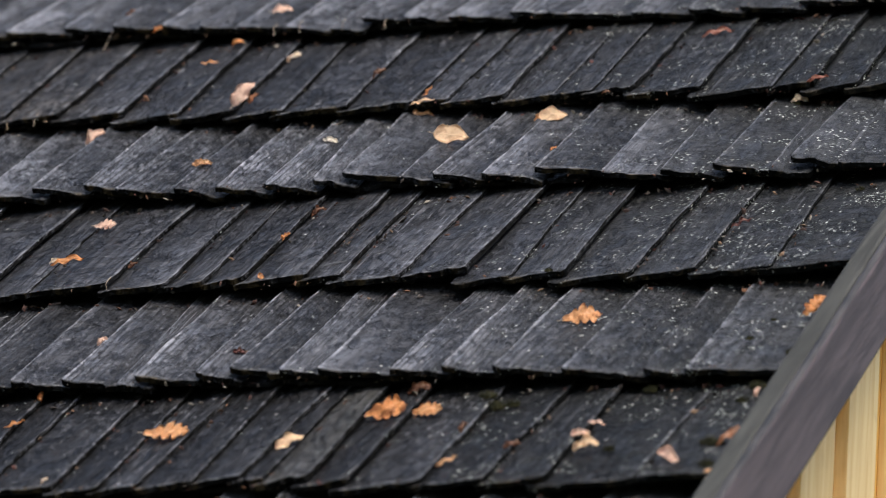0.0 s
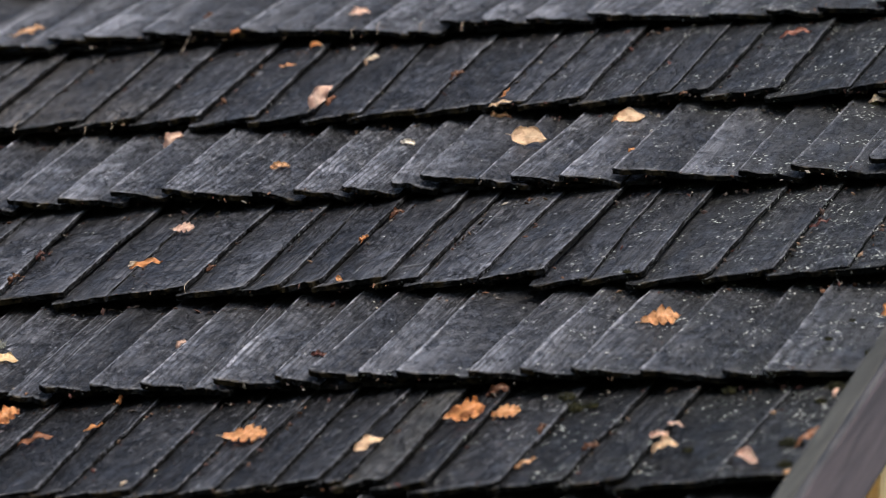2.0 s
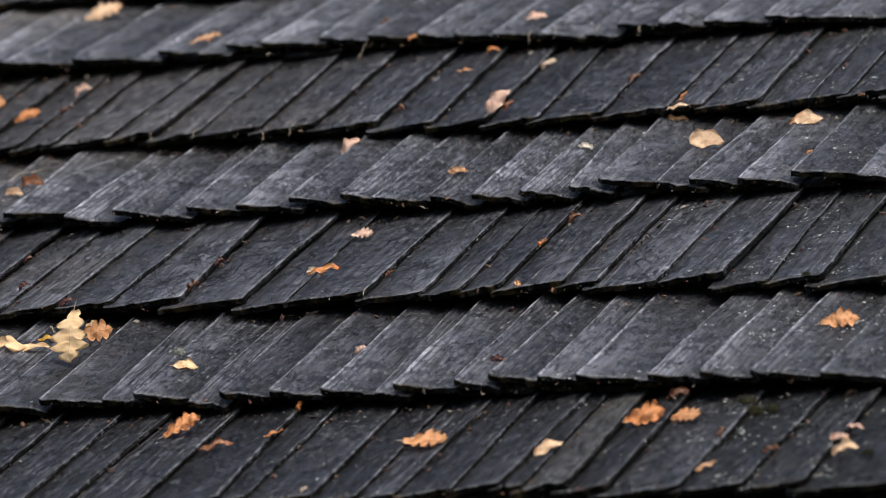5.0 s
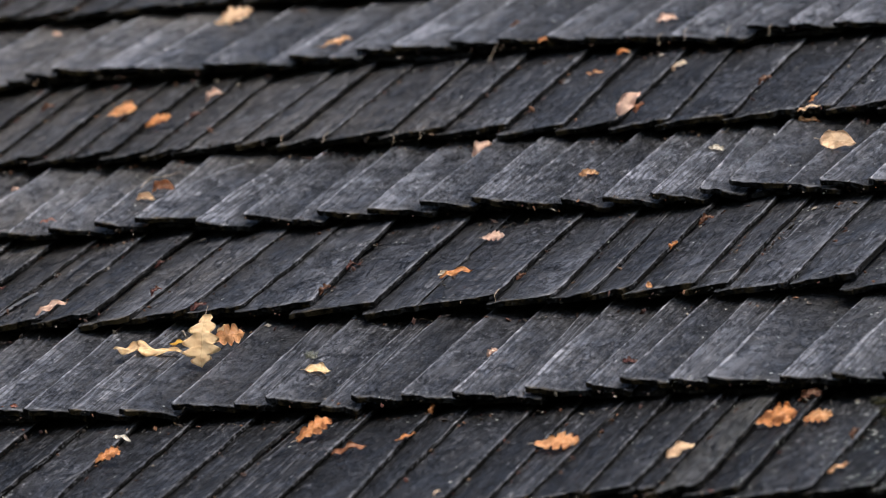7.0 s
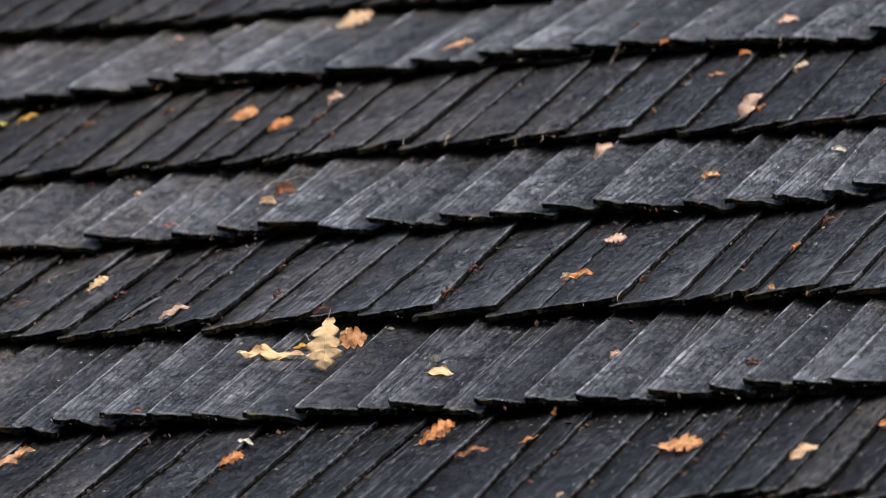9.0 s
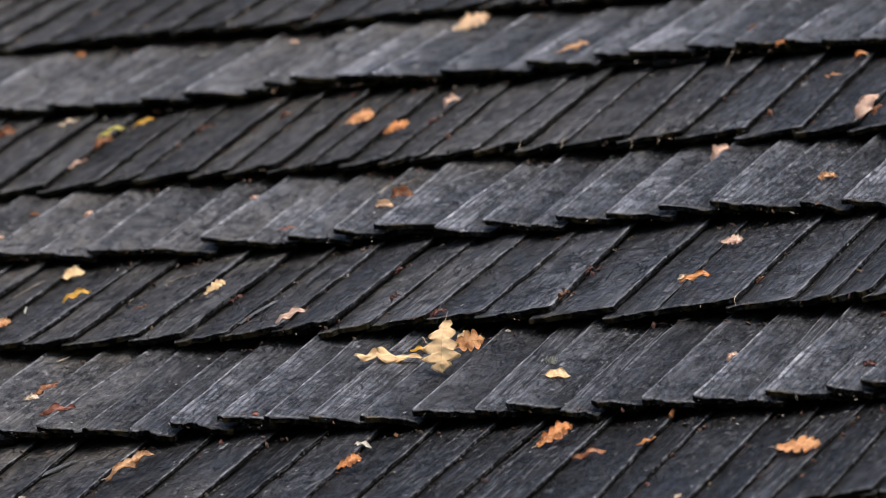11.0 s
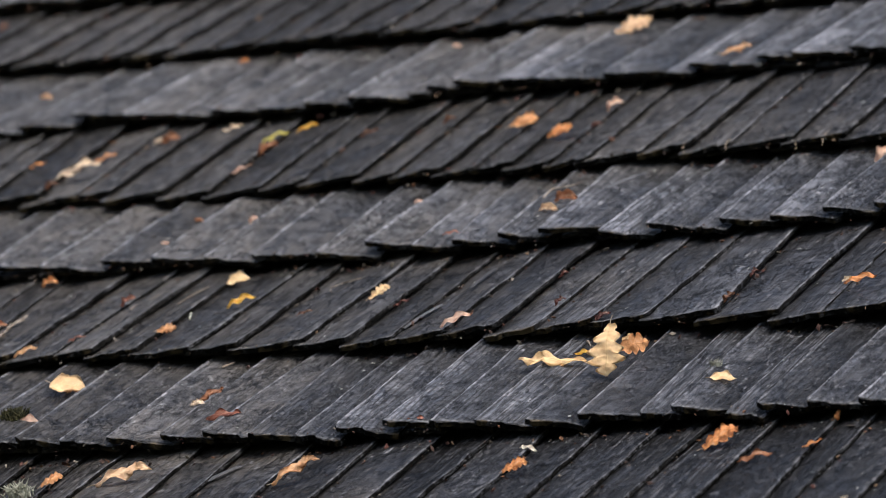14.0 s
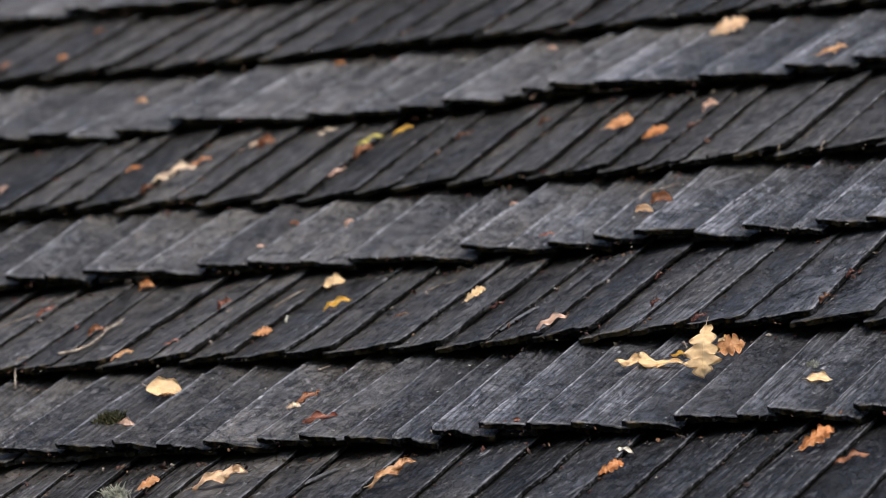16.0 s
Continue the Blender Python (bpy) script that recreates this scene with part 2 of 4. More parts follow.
    nb = n.bump(n.math("MULTIPLY", n.band(split, 0.50, 0.535), n.math("ADD", n.math("ADD", 0.35, flaky), n.math("MULTIPLY", worst, 12.0))), 0.0026, nb)
    nb = n.bump(n.math("MULTIPLY", n.band(flake, 0.44, 0.54), n.math("ADD", 0.3, flaky)), 0.0016, nb)
    nb = n.bump(crust, 0.0008, nb)
    n.done(color, rough, nb, 0.2)
    if single:
        # sheen follows the painted course light, with none on the darkened flanks
        n.put(n.bsdf.inputs["Specular IOR Level"], n.math("MULTIPLY", n.math("SUBTRACT", 1.0, flank), n.math("ADD", 0.06, n.math("MULTIPLY", board_tones.outputs[0], 0.15))))
    return n.mat


def wood_material(name, dark, light, scale=1.0, rough=0.6, spec=0.4, axis=(1.0, 0.06, 1.0), stain=(0.03, 0.03, 0.03), mossy=False):
    n = Net(name)
    ob = n.add("TexCoord").outputs["Object"]
    rnd = n.add("ObjectInfo").outputs["Random"]
    shift = n.add("CombineXYZ")
    n.put(shift.inputs[0], n.math("MULTIPLY", rnd, 13.0))
    at = n.vec("ADD", ob, shift.outputs[0])
    long = n.vec("MULTIPLY", at, axis)
    fine = n.noise(long, 260.0 * scale, 4.0, 0.6, 0.4)
    wide = n.noise(long, 45.0 * scale, 3.0, 0.55, 1.0)
    blot = n.noise(at, 9.0 * scale, 4.0, 0.6)
    c = n.mix(n.band(wide, 0.3, 0.7), dark, light)
    c = n.mix(n.math("MULTIPLY", n.band(fine, 0.45, 0.75), 0.35), c, dark)
    c = n.mix(n.math("MULTIPLY", n.band(blot, 0.55, 0.8), 0.5), c, stain)
    if mossy:
        # a green-black film has grown on the side that faces the sky
        upward = n.vec("DOT_PRODUCT", n.add("NewGeometry").outputs["Normal"], tuple(AX_W))
        film = n.band(n.math("ADD", upward, n.math("MULTIPLY", n.math("SUBTRACT", blot, 0.5), 0.8)), 0.35, 0.65)
        c = n.mix(film, c, n.mix(n.band(blot, 0.38, 0.60), (0.006, 0.006, 0.005), (0.034, 0.031, 0.029)))
    nb = n.bump(fine, 0.0010)
    return n.done(c, rough, n.bump(wide, 0.0012, nb), spec)


def leaf_material(name, color, vein, spot, dry=0.7):
    n = Net(name)
    ob = n.add("TexCoord").outputs["Object"]
    blot = n.noise(ob, 95.0, 4.0, 0.65)
    speck = n.noise(ob, 420.0, 2.0, 0.5)
    c = n.mix(n.band(blot, 0.45, 0.75), color, n.mix(0.18, color, spot))
    c = n.mix(n.math("MULTIPLY", n.band(speck, 0.68, 0.76), 0.3), c, spot)
    rim = n.noise(ob, 48.0, 3.0, 0.6)
    c = n.mix(n.band(rim, 0.50, 0.60, 0.0, dry), c, spot)
    c = n.mix(n.band(rim, 0.46, 0.34, 0.0, 0.35), c, (0.90, 0.74, 0.56))
    # a pale midrib and side veins
    sep = n.add("SeparateXYZ")
    n.put(sep.inputs[0], ob)
    rib = n.math("ABSOLUTE", sep.outputs[1])
    side = n.add("TexWave")
    slant = n.add("CombineXYZ")
    n.put(slant.inputs[0], n.math("SUBTRACT", sep.outputs[0], rib))
    n.put(side.inputs["Vector"], slant.outputs[0])
    side.inputs["Scale"].default_value = 32.0
    lines = n.math("ADD", n.band(rib, 0.0004, 0.0012, 1.0, 0.0), n.math("MULTIPLY", n.band(side.outputs["Fac"], 0.93, 0.99), 0.4))
    lines = n.math("MINIMUM", lines, 1.0)
    c = n.mix(n.math("MULTIPLY", lines, 0.32), c, vein)
    n.done(c, 0.55, n.bump(n.math("ADD", blot, n.math("MULTIPLY", lines, 0.4)), 0.0012), 0.35)
    # a thin blade lets some light through
    glow, both = n.add("BsdfTranslucent"), n.add("MixShader")
    n.put(glow.inputs[0], c)
    n.put(both.inputs[0], 0.3)
    n.put(both.inputs[1], n.bsdf.outputs[0])
    n.put(both.inputs[2], glow.outputs[0])
    n.put(n.t.nodes["Material Output"].inputs[0], both.outputs[0])
    return n.mat


def plain_material(name, a, b, scale, rough=0.8):
    n = Net(name)
    ob = n.add("TexCoord").outputs["Object"]
    f1, f2 = n.noise(ob, scale, 4.0, 0.6), n.noise(ob, scale * 9, 3.0, 0.6)
    c = n.mix(n.band(f1, 0.35, 0.65), a, b)
    c = n.mix(n.math("MULTIPLY", n.band(f2, 0.5, 0.8), 0.5), c, a)
    return n.done(c, rough, n.bump(f2, 0.3 / scale / 9), 0.3)


def flecked_material(name, stops, rough=0.8):
    """Small loose bits, each island with its own colour."""
    n = Net(name)
    ramp = n.add("ValToRGB")
    ramp.color_ramp.interpolation = "CONSTANT"
    els = ramp.color_ramp.elements
    while len(els) < len(stops):
        els.new(0.5)
    for i, (e, c) in enumerate(zip(els, stops)):
        e.position, e.color = i / len(stops), (*c, 1)
    n.put(ramp.inputs[0], n.add("NewGeometry").outputs["Random Per Island"])
    tex = n.noise(n.add("TexCoord").outputs["Object"], 300.0, 3.0)
    return n.done(n.mix(n.math("MULTIPLY", tex, 0.5), ramp.outputs[0], (0.02, 0.014, 0.01)), rough, None, 0.3)


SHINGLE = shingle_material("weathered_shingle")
SHINGLE_MANY = shingle_material("weathered_shingle_joined", False)
BARGE = wood_material("weathered_barge_board", (0.048, 0.037, 0.037), (0.108, 0.084, 0.086), 1.0, 0.55, 0.3, (1.0, 0.06, 1.0), (0.05, 0.042, 0.042), True)
CAP = wood_material("mossy_barge_top", (0.012, 0.013, 0.010), (0.040, 0.041, 0.035), 1.0, 0.75, 0.3, (1.0, 0.06, 1.0), (0.006, 0.007, 0.004))
PINE = wood_material("pale_pine_plank", (0.80, 0.55, 0.23), (0.93, 0.72, 0.37), 1.0, 0.55, 0.3, (1.0, 1.0, 0.05), (0.50, 0.31, 0.12))
PINE_DEEP = wood_material("brown_pine_plank", (0.66, 0.34, 0.06), (0.80, 0.48, 0.13), 1.0, 0.55, 0.3, (1.0, 1.0, 0.05), (0.55, 0.27, 0.06))
SLIVER = wood_material("grey_splinter", (0.030, 0.031, 0.035), (0.130, 0.134, 0.148), 1.0, 0.6, 0.3, (0.06, 1.0, 1.0))
DARK = plain_material("dark_old_timber", (0.010, 0.009, 0.008), (0.022, 0.019, 0.016), 6.0)
GRASS = plain_material("autumn_grass", (0.035, 0.045, 0.018), (0.085, 0.080, 0.035), 0.8, 0.9)
MOSS = plain_material("green_moss", (0.014, 0.016, 0.006), (0.050, 0.047, 0.016), 90.0, 0.95)
LICHEN = plain_material("grey_lichen", (0.22, 0.23, 0.18), (0.42, 0.42, 0.34), 90.0, 0.9)
TWIG = plain_material("grey_brown_twig", (0.10, 0.075, 0.055), (0.32, 0.28, 0.23), 60.0, 0.8)
STALK = plain_material("pale_stalk", (0.26, 0.20, 0.13), (0.45, 0.37, 0.29), 60.0, 0.7)
LITTER = flecked_material("leaf_litter", [(0.07, 0.030, 0.016), (0.04, 0.020, 0.014), (0.15, 0.070, 0.035), (0.025, 0.018, 0.014), (0.20, 0.13, 0.08), (0.04, 0.036, 0.024), (0.09, 0.03, 0.022), (0.03, 0.024, 0.018), (0.26, 0.23, 0.19), (0.05, 0.02, 0.015)])
TINTS = {
    "yellow": ((0.96, 0.76, 0.48), (0.90, 0.72, 0.38), (0.55, 0.28, 0.06)),
    "gold": ((0.89, 0.58, 0.10), (0.80, 0.60, 0.20), (0.45, 0.22, 0.04)),
    "cream": ((0.92, 0.71, 0.49), (0.84, 0.66, 0.44), (0.40, 0.19, 0.07)),
    "tan": ((0.82, 0.54, 0.31), (0.74, 0.48, 0.25), (0.28, 0.11, 0.04)),
    "amber": ((0.84, 0.49, 0.24), (0.76, 0.44, 0.21), (0.36, 0.12, 0.03)),
    "orange": ((0.82, 0.41, 0.16), (0.72, 0.36, 0.14), (0.26, 0.075, 0.025)),
    "rust": ((0.44, 0.20, 0.10), (0.50, 0.26, 0.14), (0.09, 0.03, 0.015)),
    "red": ((0.38, 0.15, 0.10), (0.46, 0.24, 0.17), (0.08, 0.025, 0.02)),
    "maroon": ((0.16, 0.06, 0.05), (0.20, 0.08, 0.06), (0.04, 0.016, 0.015)),
    "pink": ((0.88, 0.66, 0.53), (0.84, 0.62, 0.50), (0.30, 0.10, 0.06)),
    "brown": ((0.20, 0.09, 0.05), (0.26, 0.13, 0.07), (0.05, 0.02, 0.012)),
    "pale": ((0.90, 0.77, 0.60), (0.78, 0.66, 0.54), (0.30, 0.17, 0.10)),
    "white": ((0.82, 0.77, 0.67), (0.74, 0.70, 0.62), (0.40, 0.34, 0.26)),
    "lime": ((0.65, 0.59, 0.14), (0.62, 0.58, 0.22), (0.24, 0.16, 0.05)),
}
LEAVES = {k: leaf_material(k + "_leaf", *v, 0.12 if k in ("yellow", "gold", "lime", "white") else 0.35 if k in ("cream", "pale", "pink", "amber") else 0.66) for k, v in TINTS.items()}


# ---- mesh helpers ----
def mesh_of(name, bm, material, smooth=False):
    me = bpy.data.meshes.new(name)
    bm.to_mesh(me)
    bm.free()
    me.materials.append(material)
    if smooth:
        me.polygons.foreach_set("use_smooth", [True] * len(me.polygons))
    return me


def thing(name, bm, material, label, category, m=None, group="", kind="", smooth=False):
    ob = tagged(new(name, mesh_of(name, bm, material, smooth)), label, category, group, kind)
    ob.matrix_world = m if m is not None else Matrix()
    return ob


def part(name, bm, material, parent, label="", m=None, smooth=False):
    """One mesh under a thing or a part; m is its pose in the parent's own axes."""
    ob = new(name, bm if isinstance(bm, bpy.types.Mesh) else mesh_of(name, bm, material, smooth))
    ob.parent = parent
    ob.matrix_basis = m if m is not None else Matrix()
    return tagged(ob, label) if label else ob


def box(bm, lo, hi, bevel=0.0):
    c = [(a + b) / 2 for a, b in zip(lo, hi)]
    made = bmesh.ops.create_cube(bm, size=1.0, matrix=Matrix.Translation(c) @ Matrix.Diagonal((*[b - a for a, b in zip(lo, hi)], 1)))
    if bevel:
        edges = list({e for v in made["verts"] for e in v.link_edges})
        bmesh.ops.bevel(bm, geom=edges, offset=bevel, segments=2, affect="EDGES", profile=0.6)
    return bm


# ---- the plan of the roof ----
DROP = 0.031      # how far a course sinks below its butt before the next covers it
STEPS = {-1: 0.0165, 1: 0.0085}      # how far a proud edge stands above its neighbour, lapped to the left or right
THICK = 0.0085
# each course: its proud edges along the eaves, how far their corners run up the slope (mm), and how they lean off it (thousandths)
EDGES, TIPS, LEANS = {}, {}, {}
EDGES[1] = [-1.986, -1.873, -1.779, -1.730, -1.562, -1.475, -1.351, -1.236, -1.132, -1.040, -0.928, -0.843, -0.742, -0.665, -0.540, -0.415, -0.370, -0.261, -0.189, -0.125, -0.040, 0.033, 0.069, 0.137, 0.202, 0.315, 0.412, 0.504, 0.637]
TIPS[1] = [0, 0, 0, 0, 0, 0, 0, 0, 0, 0, 0, 0, 0, 0, 0, 0, 0, -1, -12, -4, 7, 25, 18, 19, 1, -16, -10, -5, -22]
LEANS[1] = [-122, -122, -122, -81, -122, -121, -122, -107, -96, -71, -122, -94, -76, -61, -82, -122, -89, -93, -97, -65, -94, -55, -77, -92, -70, -52, -35, -58, -33]
EDGES[2] = [-2.189, -2.075, -1.958, -1.865, -1.780, -1.679, -1.594, -1.502, -1.414, -1.347, -1.261, -1.173, -1.091, -0.997, -0.911, -0.803, -0.748, -0.646, -0.601, -0.514, -0.425, -0.333, -0.306, -0.210, -0.154, -0.072, -0.005, 0.110, 0.194, 0.275, 0.389, 0.516, 0.584]
TIPS[2] = [35, 31, 25, 1, 4, 8, 8, -16, -35, -8, 11, -1, -12, -21, -2, -10, -2, -35, 0, -6, -7, -19, 3, 13, 33, 22, 10, 9, 8, 2, -18, -27, -32]
LEANS[2] = [-45, -67, -68, -109, -81, -45, -37, -106, -105, -116, -88, -103, -76, -96, -101, -110, -92, -88, -76, -79, -89, -122, -84, -62, -45, -70, -78, -32, -45, -38, -33, -62, -82]
EDGES[3] = [-2.394, -2.320, -2.212, -2.124, -2.050, -1.960, -1.850, -1.756, -1.629, -1.542, -1.454, -1.360, -1.266, -1.188, -1.088, -0.989, -0.863, -0.749, -0.665, -0.533, -0.428, -0.366, -0.300, -0.191, -0.134, -0.029, 0.075, 0.161, 0.247, 0.358, 0.463, 0.584]
TIPS[3] = [8, 10, 15, 1, 21, 2, -5, 1, -6, -8, -22, -6, 12, -14, 8, 17, 21, 0, -29, 4, -6, -3, 14, 17, 14, -3, 21, -20, -3, -26, -18, -16]
LEANS[3] = [-96, -128, -53, -42, -33, -69, -43, -72, -64, -64, -75, -85, -81, -69, -64, -61, -121, -78, -92, -80, -93, -86, -76, -83, -81, -64, -56, -102, -86, -58, -82, -99]
EDGES[4] = [-2.695, -2.606, -2.530, -2.412, -2.291, -2.181, -2.065, -1.971, -1.832, -1.742, -1.642, -1.565, -1.479, -1.404, -1.277, -1.191, -1.096, -1.057, -0.959, -0.869, -0.776, -0.709, -0.601, -0.523, -0.439, -0.355, -0.309, -0.199, -0.145, -0.054, 0.036, 0.154, 0.258, 0.345, 0.442, 0.471]
TIPS[4] = [21, 5, 20, -6, 12, 6, -15, -18, -35, 4, -28, -15, 2, 18, -28, -3, -29, 0, 0, 24, 31, -4, -11, -13, -9, 10, 35, 9, 17, 4, 22, -11, -17, 3, -24, 22]
LEANS[4] = [-160, -103, -160, -73, -75, -67, -73, -116, -104, -70, -115, -151, -104, -110, -58, -82, -96, -86, -86, -46, -71, -49, -47, -75, -71, -132, -83, -73, -18, -48, -63, -82, -81, -63, -87, -36]
EDGES[5] = [-2.949, -2.851, -2.767, -2.660, -2.567, -2.495, -2.371, -2.269, -2.159, -2.081, -1.962, -1.886, -1.788, -1.718, -1.646, -1.568, -1.496, -1.389, -1.300, -1.215, -1.095, -0.990, -0.871, -0.757, -0.658, -0.561, -0.446, -0.325, -0.263, -0.160, -0.069, -0.003, 0.068, 0.192, 0.321, 0.389]
TIPS[5] = [26, 22, 35, 29, -5, 11, -14, -34, -35, -27, -7, -17, -5, -22, -5, -24, -16, -4, 21, 0, 18, 14, 8, -9, -13, -19, -10, -5, 5, 13, 1, 22, 28, 11, -6, 14]
LEANS[5] = [-70, -116, -160, -160, -134, -95, -106, -123, -115, -119, -112, -114, -118, -97, -103, -96, -99, -63, -87, -102, -119, -96, -90, -120, -122, -126, -101, -85, -71, -92, -83, -92, -75, -90, -83, -97]
EDGES[6] = [-3.065, -2.964, -2.852, -2.734, -2.603, -2.530, -2.426, -2.318, -2.231, -2.097, -2.065, -2.012, -1.915, -1.827, -1.691, -1.551, -1.509, -1.424, -1.377, -1.303, -1.188, -1.090, -0.988, -0.917, -0.841, -0.739, -0.651, -0.599, -0.518, -0.430, -0.315, -0.200, -0.081, 0.024, 0.117]
TIPS[6] = [-34, -17, 26, 0, -29, -23, -31, -23, -11, -10, 24, 35, 27, 6, 5, -18, 19, -5, 34, 35, 35, 35, 23, 12, 1, -20, -35, 14, 2, -5, 4, -20, -31, -31, -29]
LEANS[6] = [0, 0, 0, 0, 0, 0, 0, 0, 0, 0, 0, 0, 0, 0, 0, 0, 0, 0, 0, 0, 0, 0, 0, 0, 0, 0, 0, 0, 0, 0, 0, 0, 0, 0, 0]
EDGES[7] = [-3.504, -3.369, -3.287, -3.207, -3.102, -3.012, -2.937, -2.850, -2.749, -2.648, -2.568, -2.472, -2.367, -2.275, -2.170]
# each course: butt's place up the slope, and which edge is proud (-1 left, 1 right)
COURSES = [(-1.395, -1), (-0.986, 1), (-0.555, -1), (-0.123, 1), (0.341, -1), (0.755, 1), (1.233, -1), (1.652, 1), (2.090, -1), (2.540, 1), (2.990, -1)]
U_LEFT = -5.2


def u_rake(v):
    """The inner side of the barge board."""
    return 0.7155 - 0.050 * v


def filled(k):
    """The course's edges (place, corner's offset, lean), carried on with like widths to both ends."""
    v = COURSES[k][0]
    r = random.Random(100 + k)
    us = EDGES.get(k) or [-1.0 + r.uniform(-0.05, 0.05)]
    tips, leans = TIPS.get(k), LEANS.get(k)
    e = [(u, tips[i] / 1000 if tips else r.gauss(0, 0.008), leans[i] / 1000 if leans else r.gauss(-0.07, 0.02)) for i, u in enumerate(us)]
    while e[0][0] > U_LEFT:
        e.insert(0, (e[0][0] - r.uniform(0.075, 0.120), r.gauss(0, 0.010), r.gauss(-0.07, 0.02)))
    end = u_rake(v) + 0.012
    while e[-1][0] < end - 0.19:
        e.append((e[-1][0] + r.uniform(0.08, 0.12), r.gauss(0, 0.008), r.gauss(-0.07, 0.02)))
    return [x for x in e if x[0] < end - 0.03] + [(end, 0.0, 0.0)]


PLAN, TIP, LEAN = [], [], []
for k, (v, proud) in enumerate(COURSES):
    full = filled(k)
    PLAN.append((v, proud, [x[0] for x in full]))
    TIP.append([x[1] for x in full])
    LEAN.append([x[2] for x in full])


def exposure(k):
    return (PLAN[k + 1][0] if k + 1 < len(PLAN) else PLAN[k][0] + 0.45) - PLAN[k][0]


def rise(k, i):
    """The height of a board's proud edge over its tucked one; the higher courses lie flatter."""
    proud = PLAN[k][1]
    return proud * STEPS[proud] * (0.62 if k >= 6 and proud < 0 else 1.0) * random.Random(k * 977 + i).uniform(0.7, 1.2) * min(1.0, (PLAN[k][2][i + 1] - PLAN[k][2][i]) / 0.075)


def surface(u, v):
    """Height and slopes of the shingles' upper side at a place on the roof."""
    k = max((i for i, c in enumerate(PLAN) if c[0] <= v), default=0)
    vb, _, e = PLAN[k]
    at = [x + s * (v - vb) for x, s in zip(e, LEAN[k])]
    i = max((j for j in range(len(e) - 1) if at[j] <= u), default=0)
    tilt = rise(k, i) / (e[i + 1] - e[i])
    return -DROP * (v - vb) / exposure(k) + tilt * (u - (at[i] + at[i + 1]) / 2), tilt, -DROP / exposure(k)


# ---- ground ----
bm = bmesh.new()
bmesh.ops.create_grid(bm, x_segments=40, y_segments=40, size=1500)
thing("ground", bm, GRASS, "rough autumn grass round the house", "ground", kind="structure")

# ---- the house: walls, roof deck, barge boards ----
house = tagged(new("wooden_house"), "old wooden house with a dark shingled roof", "house")
house.matrix_world = ROOF
V_EAVE, V_RIDGE = -1.44, 3.36


TO_ROOF = ROOF.inverted() @ Matrix.Translation(ROOF_O)
LEVEL = TO_ROOF @ Matrix((AX_U, Vector((math.sin(PSI), math.cos(PSI), 0)), Vector((0, 0, 1)))).transposed().to_4x4()
CS, SN = math.cos(SLOPE), math.sin(SLOPE)
S_EAVE, S_RIDGE = V_EAVE * CS, V_RIDGE * CS
Z_RIDGE, Z_GROUND = V_RIDGE * SN, -ROOF_O.z

bm = bmesh.new()
box(bm, (U_LEFT - 0.1, V_EAVE + 0.03, -0.085), (0.735, V_RIDGE, -0.055))
roof = part("roof", bm, DARK, house, "dark roof of long weathered wooden shingles")
bm = bmesh.new()
back = V_RIDGE - V_EAVE
box(bm, (U_LEFT - 0.1, -back, -0.03), (0.735, 0.0, 0.03))
part("roof_back", bm, DARK, house, "dark far side of the roof", LEVEL @ Matrix.Translation((0, S_RIDGE, Z_RIDGE - 0.06)) @ pose(0, 0, 0, 0, 0, 0) @ Matrix.Rotation(radians(180), 4, "Z") @ Matrix.Translation((-(0.735 + U_LEFT - 0.1), 0, 0)) @ Matrix.Rotation(SLOPE, 4, "X"))

# walls under the eaves, with the gable wall's recessed boards and pale planks proud of them
U_GABLE = 0.68
s0, s1 = S_EAVE + 0.22, 2 * S_RIDGE - S_EAVE - 0.22


def roof_z(s):
    return (s if s < S_RIDGE else 2 * S_RIDGE - s) * SN / CS - 0.13


for name, lo, hi in (("wall_front", (U_LEFT, s0, Z_GROUND), (U_GABLE - 0.15, s0 + 0.14, roof_z(s0) - 0.02)),
                     ("wall_back", (U_LEFT, s1 - 0.14, Z_GROUND), (U_GABLE - 0.15, s1, roof_z(s1) - 0.02))):
    part(name, box(bmesh.new(), lo, hi), PINE_DEEP, house, "plain brown timber wall", LEVEL)
for name, ua, ub in (("gable_wall", U_GABLE - 0.15, U_GABLE - 0.022), ("gable_wall_far", U_LEFT - 0.02, U_LEFT + 0.12)):
    bm = bmesh.new()
    ring = [(s0 - 0.001, Z_GROUND), (s1 + 0.001, Z_GROUND), (s1, roof_z(s1)), (S_RIDGE, roof_z(S_RIDGE)), (s0, roof_z(s0))]
    near = [bm.verts.new((ub, s, z)) for s, z in ring]
    far = [bm.verts.new((ua, s, z)) for s, z in ring]
    bm.faces.new(near)
    bm.faces.new(far[::-1])
    for i in range(5):
        j = (i + 1) % 5
        bm.faces.new((near[i], far[i], far[j], near[j]))
    bmesh.ops.recalc_face_normals(bm, faces=bm.faces)
    gable = part(name, bm, PINE_DEEP, house, "brown board gable wall with pale planks over the joints", LEVEL)
    if name == "gable_wall":
        GABLE = gable

# barge board: a thick weathered board along the rake, with a mossy upper edge
V0, V1 = V_EAVE - 0.03, V_RIDGE + 0.02


